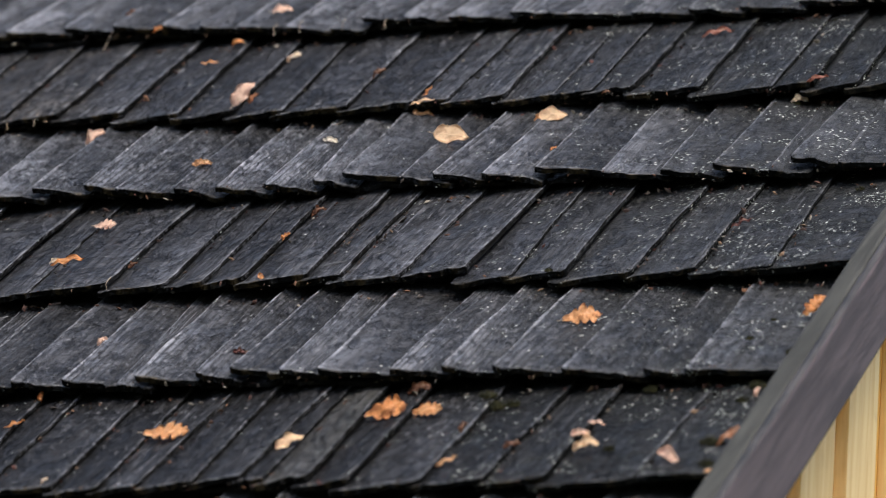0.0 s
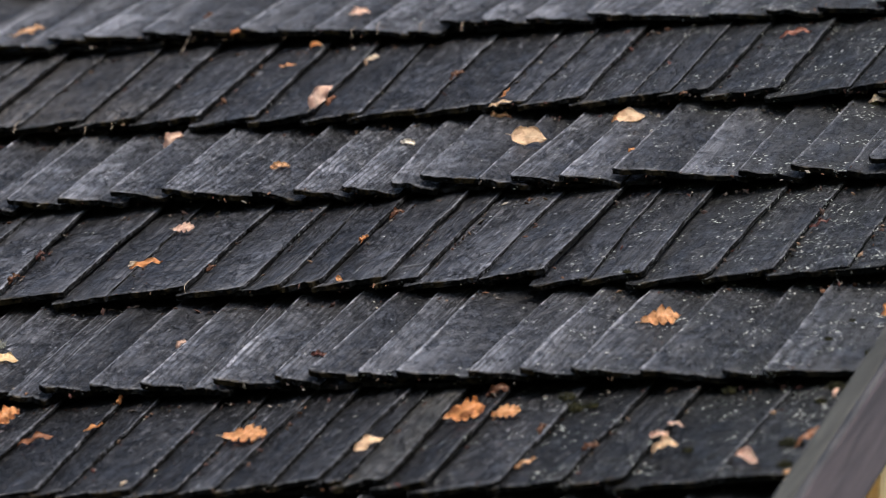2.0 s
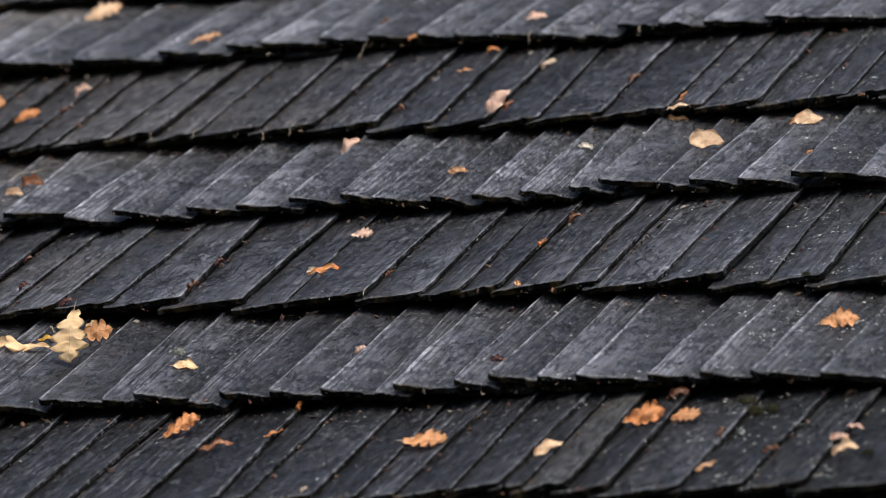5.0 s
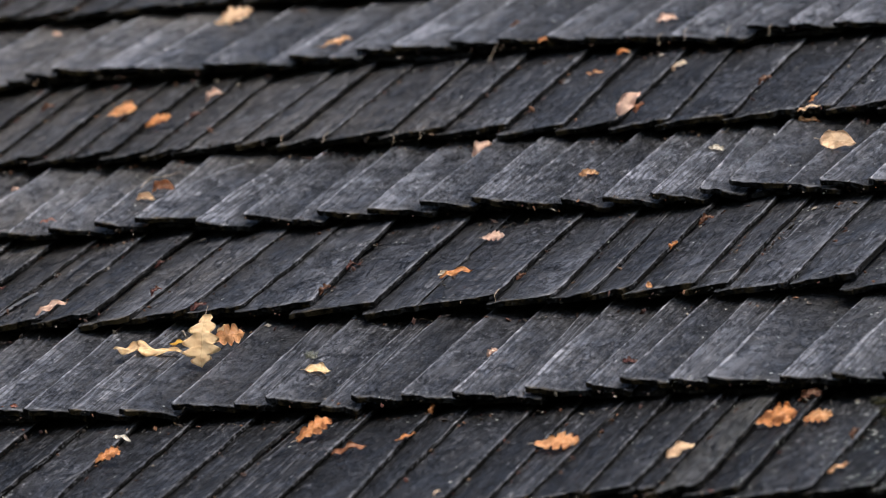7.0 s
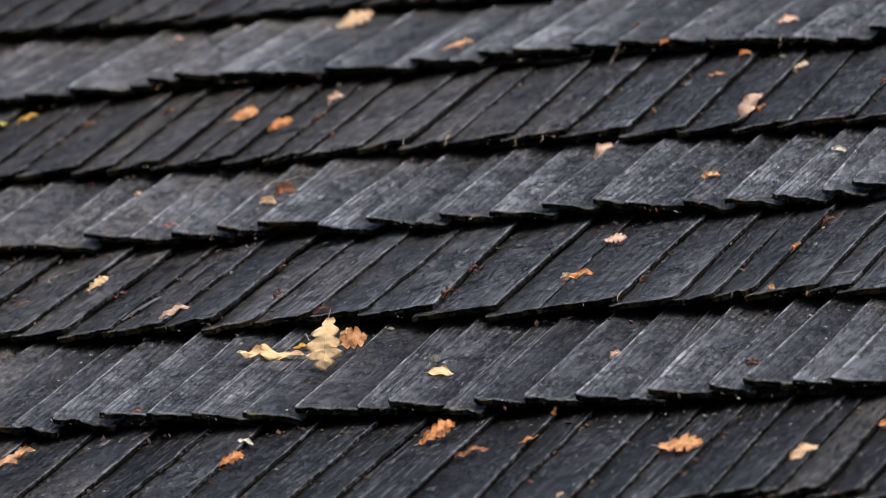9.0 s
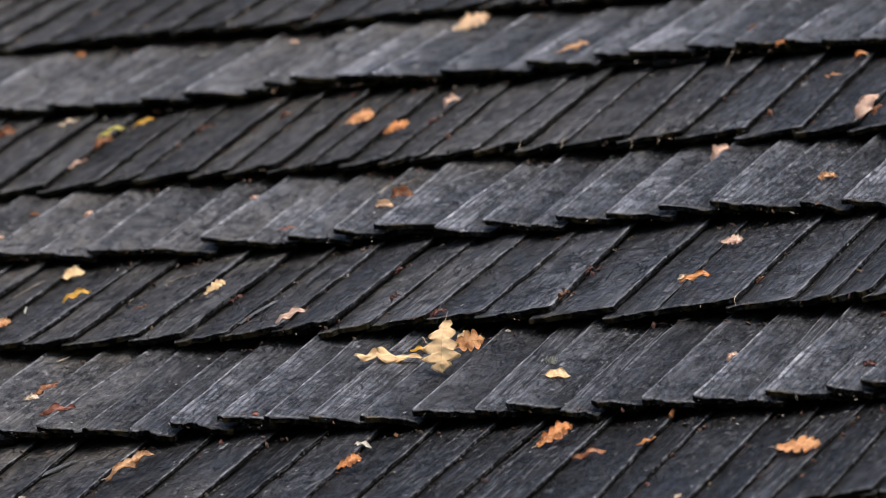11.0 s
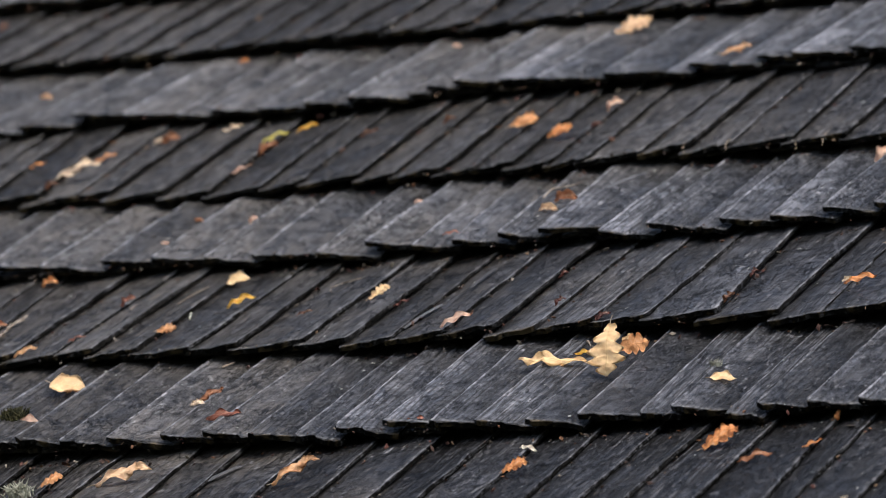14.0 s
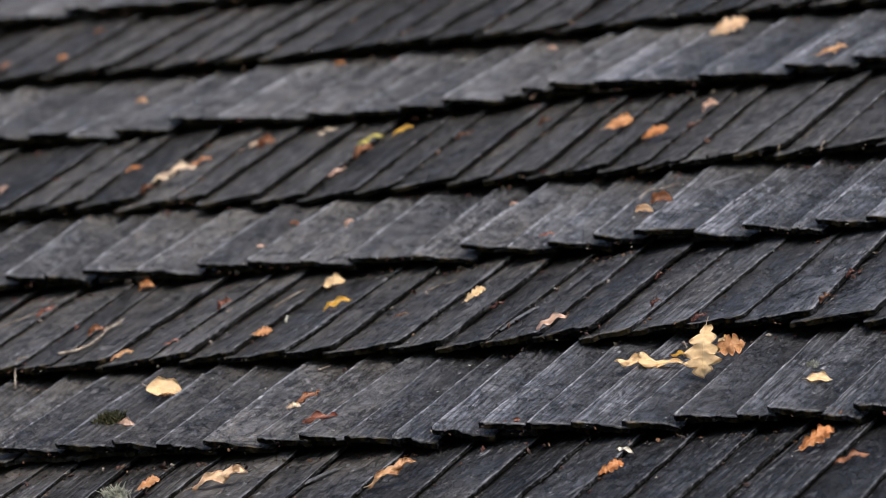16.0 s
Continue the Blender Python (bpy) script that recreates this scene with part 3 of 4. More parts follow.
def rake_board(ua, ub, wa, wb, name, material, label, parent, bevel):
    bm = bmesh.new()
    seg = 14
    prev = None
    for i in range(seg + 1):
        v = V0 + (V1 - V0) * i / seg
        off = u_rake(v) + noise.noise(Vector((v * 1.3, ua, 3.0))) * 0.006
        lift = noise.noise(Vector((v * 1.7, 9.0, wa))) * 0.004
        ring = [bm.verts.new((off + a, v, b + lift)) for a, b in ((ua, wa), (ub, wa), (ub, wb), (ua, wb))]
        if prev:
            for j in range(4):
                bm.faces.new((prev[j], prev[(j + 1) % 4], ring[(j + 1) % 4], ring[j]))
        else:
            bm.faces.new(ring)
        prev = ring
    bm.faces.new(prev[::-1])
    bmesh.ops.recalc_face_normals(bm, faces=bm.faces)
    sharp = [e for e in bm.edges if e.calc_face_angle(0) > 0.7]
    bmesh.ops.bevel(bm, geom=sharp, offset=bevel, segments=2, affect="EDGES", profile=0.6)
    return part(name, bm, material, parent, label)


barge = rake_board(0.0344, 0.049, -0.100, 0.024, "barge_board", BARGE, "grey-brown weathered barge board along the rake", house, 0.006)
rake_board(0.0, 0.0340, -0.060, 0.022, "barge_cap", CAP, "dark mossy upper edge of the barge board", barge, 0.006)

# pale planks of the gable wall
s = -1.29
r = random.Random(5)
while s < s1 - 0.2:
    w = 0.146 + r.uniform(-0.006, 0.008)
    zt = min(roof_z(s), roof_z(s + w)) - 0.005
    bm = box(bmesh.new(), (0, 0, Z_GROUND + 0.25), (0.022, w, zt), 0.002)
    part("plank", bm, PINE, GABLE, "", Matrix.Translation((U_GABLE - 0.022, s, 0)))
    s += 0.2175


# ---- shingles ----
def shingle_mesh(seed, length=0.66):
    """A split shingle of unit width, butt at y = 0, upper side at z = 0, tapering up the slope."""
    r = random.Random(seed)
    rows = [0.0, 0.0025, 0.03, 0.065, 0.10, 0.14, 0.18, 0.22, 0.26, 0.30, 0.35, 0.40, 0.45, length]
    cols = [-0.5, -0.494, -0.44, -0.36, -0.27, -0.18, -0.09, 0.0, 0.09, 0.18, 0.27, 0.36, 0.44, 0.494, 0.5]
    ph = [r.uniform(0, 50) for _ in range(5)]
    skew = r.uniform(-0.010, 0.010)
    cup = r.uniform(-0.008, 0.010)
    bm = bmesh.new()
    top, low = [], []
    for y in rows:
        rt, rl = [], []
        for x in cols:
            wob = 0.030 * noise.noise(Vector((y * 5, ph[0], x * 1.5))) + 0.022 * noise.noise(Vector((y * 34, ph[0], x * 1.5))) if abs(x) > 0.4 else 0
            yy = y
            if y <= 0.0025:
                yy += 0.009 * noise.noise(Vector((x * 4, ph[1], 0))) + 0.010 * noise.noise(Vector((x * 17, ph[1], 4))) + skew * x
                yy += {0.5: 0.0085, 0.494: 0.0060, 0.44: 0.0012}.get(abs(x), 0.0) * (0.6 + 0.8 * r.random())
            z = 0.0016 * noise.noise(Vector((x * 8, y * 22, ph[4]))) + 0.0026 * noise.noise(Vector((x * 3, y * 9, ph[2]))) + cup * (x * x - 0.1)
            if y == 0.0:
                z -= 0.0007
            z -= 0.0006 if abs(x) > 0.495 else 0.0
            t = THICK * (1.0 - 0.45 * y / length) * (1.0 + 0.25 * noise.noise(Vector((x * 3, ph[3], 0.5))))
            rt.append(bm.verts.new((x + wob, yy, z)))
            if abs(x) == 0.5 or y in (0.0, length):
                rl.append(bm.verts.new((x + wob, yy + (0.002 if y == 0.0 else 0), z - t)))
            else:
                rl.append(None)
        top.append(rt)
        low.append(rl)
    n, m = len(rows), len(cols)
    for i in range(n - 1):
        for j in range(m - 1):
            f = bm.faces.new((top[i][j], top[i][j + 1], top[i + 1][j + 1], top[i + 1][j]))
            f.smooth = True
        bm.faces.new((low[i][0], top[i][0], top[i + 1][0], low[i + 1][0]))
        bm.faces.new((top[i][-1], low[i][-1], low[i + 1][-1], top[i + 1][-1]))
    for j in range(m - 1):
        bm.faces.new((low[0][j], low[0][j + 1], top[0][j + 1], top[0][j]))
    under = low[0] + [low[i][-1] for i in range(1, n)] + low[-1][-2::-1] + [low[i][0] for i in range(n - 2, 0, -1)]
    bm.faces.new(under[::-1])
    me = bpy.data.meshes.new("shingle")
    bm.to_mesh(me)
    bm.free()
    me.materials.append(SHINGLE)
    return me


KINDS = [shingle_mesh(40 + i) for i in range(16)]


def shingle_pose(k, i, r):
    """The board's pose: its proud lower corner stands on the plan's edge, and it leans off the slope's line with that edge."""
    vb, proud, e = PLAN[k]
    own, other = (i + 1, i) if proud > 0 else (i, i + 1)
    width = e[i + 1] - e[i]
    tilt = rise(k, i) / width
    opens = (LEAN[k][own] - LEAN[k][other]) * proud * exposure(k)
    lap = (0.0 if proud < 0 and i == len(e) - 2 else 0.016) + max(0.0, opens)
    full = width + lap
    off = TIP[k][own]
    corner = Vector((e[own], vb + 0.55 * off, tilt * proud * width / 2 + 0.14 * off))
    return (Matrix.Translation(corner) @ Matrix.Rotation(-LEAN[k][own], 4, "Z") @ Matrix.Rotation(math.atan(-DROP / exposure(k)) + r.uniform(-0.003, 0.003), 4, "X")
            @ Matrix.Rotation(-math.atan(tilt * r.uniform(0.9, 1.1)), 4, "Y") @ Matrix.Translation((-proud * full / 2, 0, 0)) @ Matrix.Diagonal((proud * full, 1, 1, 1)))


def joined(name, parts, material, parent, label):
    """Many like meshes in one mesh."""
    verts, faces = [], []
    for me, m in parts:
        n0 = len(verts)
        verts += [m @ v.co for v in me.vertices]
        faces += [[n0 + i for i in p.vertices] for p in me.polygons]
    me = bpy.data.meshes.new(name)
    me.from_pydata(verts, [], faces)
    me.materials.append(material)
    ob = part(name, me, material, parent, label)
    return tagged(ob, kind="stuff")


r = random.Random(11)
rest, beneath = [], []
for k, (vb, proud, e) in enumerate(PLAN):
    left = (-0.75, -2.35, -2.55, -2.8, -3.05, -3.25, -3.55, -3.8, -4.1, 9, 9)[k]
    for i in range(len(e) - 1):
        m = shingle_pose(k, i, r)
        me = r.choice(KINDS)
        if e[i + 1] > left:
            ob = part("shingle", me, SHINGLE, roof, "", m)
            # its course's painted light, whether it is a newer, paler one, and extra darkening
            lit_amount = r.uniform(0.65, 1.0) if proud < 0 else r.uniform(0.08, 0.30)
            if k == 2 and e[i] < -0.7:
                lit_amount *= 0.75
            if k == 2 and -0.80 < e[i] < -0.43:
                lit_amount *= 0.55
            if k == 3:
                lit_amount += 0.20
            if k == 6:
                lit_amount += 0.30 if e[i] < -1.1 else -0.12
            darken = (0.80 if -0.95 < e[i] < -0.25 else 0.55) if k == 1 else 0.45 if k == 5 and e[i] < -1.5 else 0.0
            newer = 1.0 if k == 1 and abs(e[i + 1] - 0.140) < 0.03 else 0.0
            ob.color = (lit_amount, newer, darken * (1.0 - newer) * r.uniform(0.7, 1.2), 1.0)
        else:
            rest.append((me, m))
    # the hidden layer that shows only in the gaps below the butts
    x = U_LEFT
    while x < u_rake(vb) - 0.02:
        w = min(r.uniform(0.07, 0.13), u_rake(vb) + 0.02 - x)
        beneath.append((r.choice(KINDS), Matrix.Translation((x + w / 2, vb + 0.035 + r.uniform(-0.012, 0.012), -THICK - 0.009 + r.uniform(-0.002, 0.002)))
                        @ Matrix.Rotation(math.atan(-DROP / exposure(k)) * 0.9, 4, "X") @ Matrix.Diagonal((w * 0.985, 0.8, 0.8, 1))))
        x += w
joined("far_shingles", rest, SHINGLE_MANY, roof, "dark weathered shingles farther along the roof")
joined("under_shingles", beneath, SHINGLE_MANY, roof, "hidden under-layer of old shingles")
tagged(roof, "dark roof of long weathered wooden shingles")


# ---- fallen leaves ----
def outline(kind, t, ph):
    """Half the width of a leaf at t along its length, as a part of that length."""
    if kind in ("oak", "wavy"):
        wide = 0.37 if kind == "oak" else 0.18
        body = wide * math.sin(math.pi * min(1.0, 0.03 + 0.97 * t ** 1.25)) ** 0.75
        lobes = abs(math.cos(math.pi * (4.6 * t - 0.25 + 0.10 * math.sin(ph)))) ** 0.7
        return max(0.010, body * (0.42 + 0.58 * lobes))
    if kind == "fold":
        return 0.05 + (0.28 * math.sin(math.pi * min(1.0, (t - 0.3) / 0.7)) ** 0.6 if t > 0.3 else 0.02 * math.sin(t * 20))
    if kind == "birch":
        return (0.34 * math.sin(math.pi * min(1, t ** 0.72)) ** 0.8) * (1.0 + 0.05 * math.sin(t * 75)) + 0.004
    if kind == "curl":
        return 0.36 * math.sin(math.pi * t) ** 0.6 * (0.88 + 0.14 * math.sin(t * 11 + ph)) + 0.006
    if kind == "scrap":
        return 0.30 * math.sin(math.pi * t) ** 0.5 * (0.65 + 0.5 * abs(math.sin(t * 11 + ph))) + 0.01
    return 0.15 * math.sin(math.pi * t) ** 0.7 * (0.9 + 0.2 * math.sin(t * 14 + ph)) + 0.006


def leaf_mesh(kind, size, r):
    """A thin blade along x, centred, cupped, arched and crumpled as its kind dries."""
    bm = bmesh.new()
    lobed = kind in ("oak", "wavy")
    n, m = (48, 8) if lobed else (20, 6)
    cup = {"oak": 0.3, "wavy": 0.6, "birch": 0.7, "curl": 2.6, "fold": 1.8, "scrap": 2.0}.get(kind, 1.6) * r.uniform(0.8, 1.2)
    arch = {"oak": 0.05, "wavy": 0.06, "birch": 0.10, "curl": 0.18, "scrap": 0.12}.get(kind, 0.07) * r.uniform(0.4, 1.5)
    ripple = {"wavy": 0.022, "oak": 0.008, "curl": 0.015}.get(kind, 0.02)
    ph, ph2 = r.uniform(0, 6), r.uniform(0, 6)
    crumple = {"curl": 0.10, "scrap": 0.16, "oak": 0.055, "wavy": 0.05, "birch": 0.04, "oval": 0.07, "fold": 0.07}.get(kind, 0.09)
    rows = []
    for i in range(n + 1):
        t = i / n
        row = []
        for j in range(m + 1):
            q = j / m * 2 - 1
            half = outline(kind, t, ph) if q < 0 else outline(kind, min(1.0, t + (0.045 if lobed else 0.0)), ph2) * (0.92 + 0.12 * math.sin(t * 9 + ph))
            if kind == "fold" and q < 0:
                half *= 0.35
            y = q * half
            a = cup * y * 1.6
            yy = math.sin(a) / (cup * 1.6)
            z = (1 - math.cos(a)) / (cup * 1.6) + arch * 4 * t * (1 - t) - ripple * math.sin(t * 13 + ph) * (0.3 + 2.0 * q * q)
            z += crumple * (noise.noise(Vector((t * 5 + ph, y * 6, ph))) + 0.45 * noise.noise(Vector((t * 13 + ph, y * 17, ph))))
            tt = t + (0.09 * q * q * math.sin(math.pi * t) if lobed else 0.0) + crumple * 0.6 * noise.noise(Vector((t * 7, q * 2.5, ph + 9)))
            row.append(bm.verts.new(((tt - 0.5) * size, yy * size, z * size)))
        rows.append(row)
    for i in range(n):
        for j in range(m):
            bm.faces.new((rows[i][j], rows[i + 1][j], rows[i + 1][j + 1], rows[i][j + 1]))
    foot = rows[0][m // 2]
    lo, hi = (Vector([f(v.co[a] for v in bm.verts) for a in range(3)]) for f in (min, max))
    for v in bm.verts:
        v.co -= (lo + hi) / 2
    foot = foot.co.copy()
    bmesh.ops.solidify(bm, geom=bm.faces[:], thickness=0.0005)
    for f in bm.faces:
        f.smooth = True
    return bm, foot


def tube(bm, pts, r0, r1, sides=6):
    prev = None
    for i, p in enumerate(pts):
        p = Vector(p)
        d = (Vector(pts[min(i + 1, len(pts) - 1)]) - Vector(pts[max(i - 1, 0)])).normalized()
        a = d.orthogonal().normalized()
        b = d.cross(a)
        rad = r0 + (r1 - r0) * i / (len(pts) - 1)
        ring = [bm.verts.new(p + (a * math.cos(k * math.tau / sides) + b * math.sin(k * math.tau / sides)) * rad) for k in range(sides)]
        if prev:
            for k in range(sides):
                bm.faces.new((prev[k], prev[(k + 1) % sides], ring[(k + 1) % sides], ring[k]))
        else:
            bm.faces.new(ring[::-1])
        prev = ring
    bm.faces.new(prev)
    return bm


WORDS = {"oak": "lobed oak leaf", "wavy": "long wavy oak leaf", "birch": "rounded leaf", "fold": "folded dry leaf", "curl": "curled dry leaf", "scrap": "torn scrap of dry leaf", "oval": "narrow dry leaf"}
TONES = {"yellow": "pale yellow", "gold": "golden yellow", "cream": "cream-coloured", "tan": "tan", "amber": "amber", "orange": "orange", "rust": "rust-brown",
         "red": "red-brown", "maroon": "dark maroon", "pink": "pinkish", "brown": "dark brown", "pale": "pale beige", "white": "whitish", "lime": "yellow-green"}
count = 0


def leaf_pose(bm, u, v, angle, lift):
    """The pose of a blade whose middle lies over (u, v): turned by angle, its upslope side raised by lift degrees, and resting on the shingles."""
    w, tilt, fall = surface(u, v)
    lean = Matrix.Rotation(-math.atan(tilt), 4, "Y") @ Matrix.Rotation(math.atan(fall), 4, "X")
    turn = lean @ Matrix.Rotation(radians(lift), 4, "X") @ Matrix.Rotation(radians(angle), 4, "Z")
    top = min((c[0] for c in PLAN if c[0] > v), default=9.0) - 0.001
    low = 1.0
    for p in list(bm.verts)[::3]:
        q = turn @ p.co
        low = min(low, q.z + w - surface(u + q.x, min(v + q.y, top))[0])
    return Matrix.Translation((u, v, w - low + 0.0004)) @ turn


def leaf(u, v, kind, size, tint, angle, lift):
    """A fallen leaf on the roof."""
    global count
    count += 1
    r = random.Random(700 + count)
    bm, foot = leaf_mesh(kind, size, r)
    m = ROOF @ leaf_pose(bm, u, v, angle, lift)
    name = {"oak": "oak_leaf", "wavy": "oak_leaf", "birch": "birch_leaf", "scrap": "leaf_scrap"}.get(kind, "dry_leaf")
    ob = thing(name, bm, LEAVES[tint], f"{TONES[tint]} {WORDS[kind]} fallen on the dark shingles", "leaf", m, "fallen leaves")
    if kind in ("oak", "birch", "wavy"):
        tail = foot + Vector((-0.15 * size, r.uniform(-0.05, 0.05) * size, 0.012 * size))
        bm = tube(bmesh.new(), [foot + Vector((0.02 * size, 0, 0)), (foot + tail) / 2 + Vector((0, 0, 0.01 * size)), tail], 0.0008, 0.0006)
        part("stalk", bm, STALK, ob, "thin pale stalk")
    return ob


leaf(-0.789, 1.340, "birch", 0.039, "pink", 10, 22)
leaf(-0.998, 1.249, "scrap", 0.02, "orange", 30, 32)
leaf(-1.097, 1.377, "oval", 0.037, "brown", 35, 20)
leaf(-0.839, 1.099, "oval", 0.033, "amber", 0, 20)
leaf(-0.688, 1.129, "oak", 0.026, "pale", 15, 29)
leaf(-0.831, 1.210, "curl", 0.024, "orange", 20, 32)
leaf(-0.644, 0.782, "birch", 0.057, "pink", 54, 40)
leaf(-0.641, 0.814, "scrap", 0.024, "rust", 60, 32)
leaf(-0.453, 0.937, "scrap", 0.029, "brown", 45, 22)
leaf(-0.318, 0.817, "oval", 0.024, "orange", 62, 32)
leaf(-0.306, 0.756, "oval", 0.042, "cream", 12, 22)
leaf(-0.314, 0.753, "oval", 0.044, "tan", 10, 25)
leaf(-0.293, 0.750, "scrap", 0.02, "rust", -30, 22)
leaf(-0.195, 0.585, "birch", 0.063, "cream", 3, 38)
leaf(-0.051, 0.696, "birch", 0.05, "cream", 10, 34)
leaf(-0.073, 0.696, "scrap", 0.026, "amber", 20, 29)
leaf(-0.428, 0.622, "scrap", 0.026, "white", 8, 22)
leaf(-0.894, 0.692, "curl", 0.042, "pink", 55, 32)
leaf(-0.898, 0.732, "scrap", 0.02, "rust", 50, 36)
leaf(-0.603, 0.476, "scrap", 0.033, "tan", 35, 22)
leaf(-0.681, 0.226, "oak", 0.04, "pink", 4, 26)
leaf(-0.651, -0.003, "oval", 0.057, "orange", 10, 22)
leaf(-0.682, 0.015, "scrap", 0.02, "pale", 0, 29)
leaf(-0.311, 0.104, "scrap", 0.02, "orange", 50, 29)
leaf(-0.534, -0.009, "scrap", 0.02, "brown", 50, 22)
leaf(-0.269, -0.110, "scrap", 0.018, "amber", -50, 36)
leaf(-0.318, 0.266, "scrap", 0.029, "brown", 40, 20)
leaf(0.461, 0.113, "oval", 0.037, "maroon", 28, 22)
leaf(0.106, 1.128, "oval", 0.057, "red", 10, 15)
leaf(0.366, 0.752, "curl", 0.031, "pale", 12, 25)
leaf(0.398, 0.760, "oval", 0.04, "red", 6, 25)
leaf(0.332, -0.299, "oak", 0.061, "amber", 18, 30)
leaf(0.700, -0.286, "oak", 0.046, "orange", 55, 32)
leaf(-0.437, -0.370, "scrap", 0.02, "pink", 50, 32)
leaf(0.146, -0.672, "oak", 0.07, "orange", 6, 30)
leaf(0.204, -0.655, "oak", 0.048, "amber", 2, 27)
leaf(0.156, -0.560, "scrap", 0.037, "brown", 10, 22)
leaf(-0.177, -0.746, "oak", 0.077, "amber", -4, 14)
leaf(0.047, -0.815, "birch", 0.048, "cream", 32, 22)
leaf(-0.451, -0.691, "oval", 0.033, "orange", 22, 22)
leaf(-0.465, -0.558, "scrap", 0.018, "orange", 80, 43)
leaf(-0.279, -0.971, "scrap", 0.013, "pale", 40, 29)
leaf(0.327, -0.906, "oval", 0.035, "tan", 28, 22)
leaf(0.523, -0.858, "curl", 0.04, "cream", 18, 30)
leaf(0.502, -0.746, "oval", 0.031, "pink", -15, 22)
leaf(0.498, -0.804, "scrap", 0.028, "pink", 10, 22)
leaf(0.669, -0.922, "curl", 0.04, "pink", -32, 32)
leaf(0.743, -0.850, "oval", 0.055, "rust", 42, 22)
leaf(0.749, -0.985, "birch", 0.018, "tan", 70, 36)
leaf(0.706, -0.615, "scrap", 0.018, "pink", 80, 32)
leaf(0.411, -0.859, "scrap", 0.026, "brown", 15, 22)
leaf(0.025, 0.480, "scrap", 0.013, "orange", 40, 22)
leaf(-0.183, -0.424, "scrap", 0.024, "maroon", 5, 15)
leaf(0.307, -0.775, "scrap", 0.02, "brown", 70, 29)
leaf(0.024, 0.760, "scrap", 0.015, "brown", 10, 20)
leaf(-1.774, 1.573, "oak", 0.075, "cream", 35, 29)
leaf(-1.446, 1.323, "wavy", 0.061, "tan", 28, 25)
leaf(-1.744, 1.007, "oak", 0.063, "amber", 6, 24)
leaf(-1.638, 0.937, "oak", 0.054, "orange", 16, 26)
leaf(-1.583, 1.061, "curl", 0.034, "pink", 25, 32)
leaf(-1.580, 0.971, "scrap", 0.021, "maroon", 40, 25)
leaf(-1.457, 0.499, "curl", 0.033, "cream", 10, 36)
leaf(-1.437, 0.531, "curl", 0.042, "rust", 15, 40)
leaf(-2.662, 1.613, "scrap", 0.021, "orange", 10, 25)
leaf(-2.166, 1.582, "scrap", 0.019, "pink", 0, 32)
leaf(-3.021, 1.437, "scrap", 0.027, "tan", 0, 29)
leaf(-3.383, 1.744, "scrap", 0.023, "orange", 20, 25)
leaf(-3.433, 1.978, "scrap", 0.021, "rust", 40, 22)
leaf(-3.501, 1.710, "scrap", 0.025, "rust", 40, 22)
leaf(-2.635, 0.886, "wavy", 0.096, "pale", 22, 26)
leaf(-2.650, 1.016, "oval", 0.046, "orange", 22, 25)
leaf(-2.656, 0.816, "curl", 0.033, "brown", 40, 29)
leaf(-2.786, 0.988, "oval", 0.04, "orange", 16, 25)
leaf(-2.560, 1.110, "curl", 0.042, "rust", 10, 32)
leaf(-2.585, 1.113, "scrap", 0.025, "pale", 20, 25)
leaf(-2.447, 1.160, "oval", 0.042, "pale", 18, 25)
leaf(-2.280, 1.024, "oval", 0.059, "lime", 28, 23)
leaf(-2.271, 0.972, "scrap", 0.042, "rust", 28, 25)
leaf(-2.260, 1.115, "oval", 0.046, "gold", 18, 23)
leaf(-2.261, 0.852, "oval", 0.04, "pink", 25, 23)
leaf(-2.094, 1.049, "oval", 0.042, "brown", 18, 25)
leaf(-1.933, 1.070, "curl", 0.029, "brown", 30, 29)
leaf(-2.075, 0.546, "scrap", 0.019, "pink", 60, 32)
leaf(-1.766, 0.602, "scrap", 0.015, "pink", 20, 29)
leaf(-1.593, 0.391, "oval", 0.033, "red", 25, 15)
leaf(-2.220, 0.465, "scrap", 0.019, "pink", 20, 22)
leaf(-2.234, 0.619, "scrap", 0.019, "rust", 10, 20)
leaf(-3.036, 0.913, "scrap", 0.023, "pink", 60, 29)
leaf(-1.966, 0.270, "birch", 0.046, "yellow", 3, 32)
leaf(-1.873, 0.111, "oval", 0.055, "gold", 20, 27)
leaf(-1.607, 0.124, "oak", 0.042, "yellow", 40, 29)
leaf(-1.949, -0.021, "oak", 0.038, "amber", 10, 29)
leaf(-2.391, 0.329, "curl", 0.033, "amber", 10, 32)
leaf(-1.342, -0.105, "oval", 0.059, "pink", 22, 28)
leaf(-1.711, 0.039, "oval", 0.031, "brown", 15, 15)
leaf(-1.539, 0.074, "oval", 0.033, "maroon", 22, 20)
leaf(-1.188, -0.023, "scrap", 0.021, "maroon", 45, 22)
leaf(-1.283, 0.184, "scrap", 0.021, "maroon", 50, 25)
leaf(-0.881, 0.089, "scrap", 0.021, "maroon", 50, 25)
leaf(-0.861, -0.061, "scrap", 0.025, "brown", 50, 25)
leaf(-1.074, -0.098, "scrap", 0.029, "maroon", 40, 20)
leaf(-2.190, -0.099, "oval", 0.046, "tan", 22, 28)
leaf(-2.115, -0.049, "oval", 0.033, "red", 22, 20)
leaf(-2.523, 0.198, "oval", 0.042, "red", 35, 20)
leaf(-2.130, 0.161, "scrap", 0.029, "red", 30, 25)
leaf(-2.012, -0.265, "birch", 0.073, "yellow", -4, 22)
leaf(-2.020, -0.253, "scrap", 0.029, "tan", 30, 32)
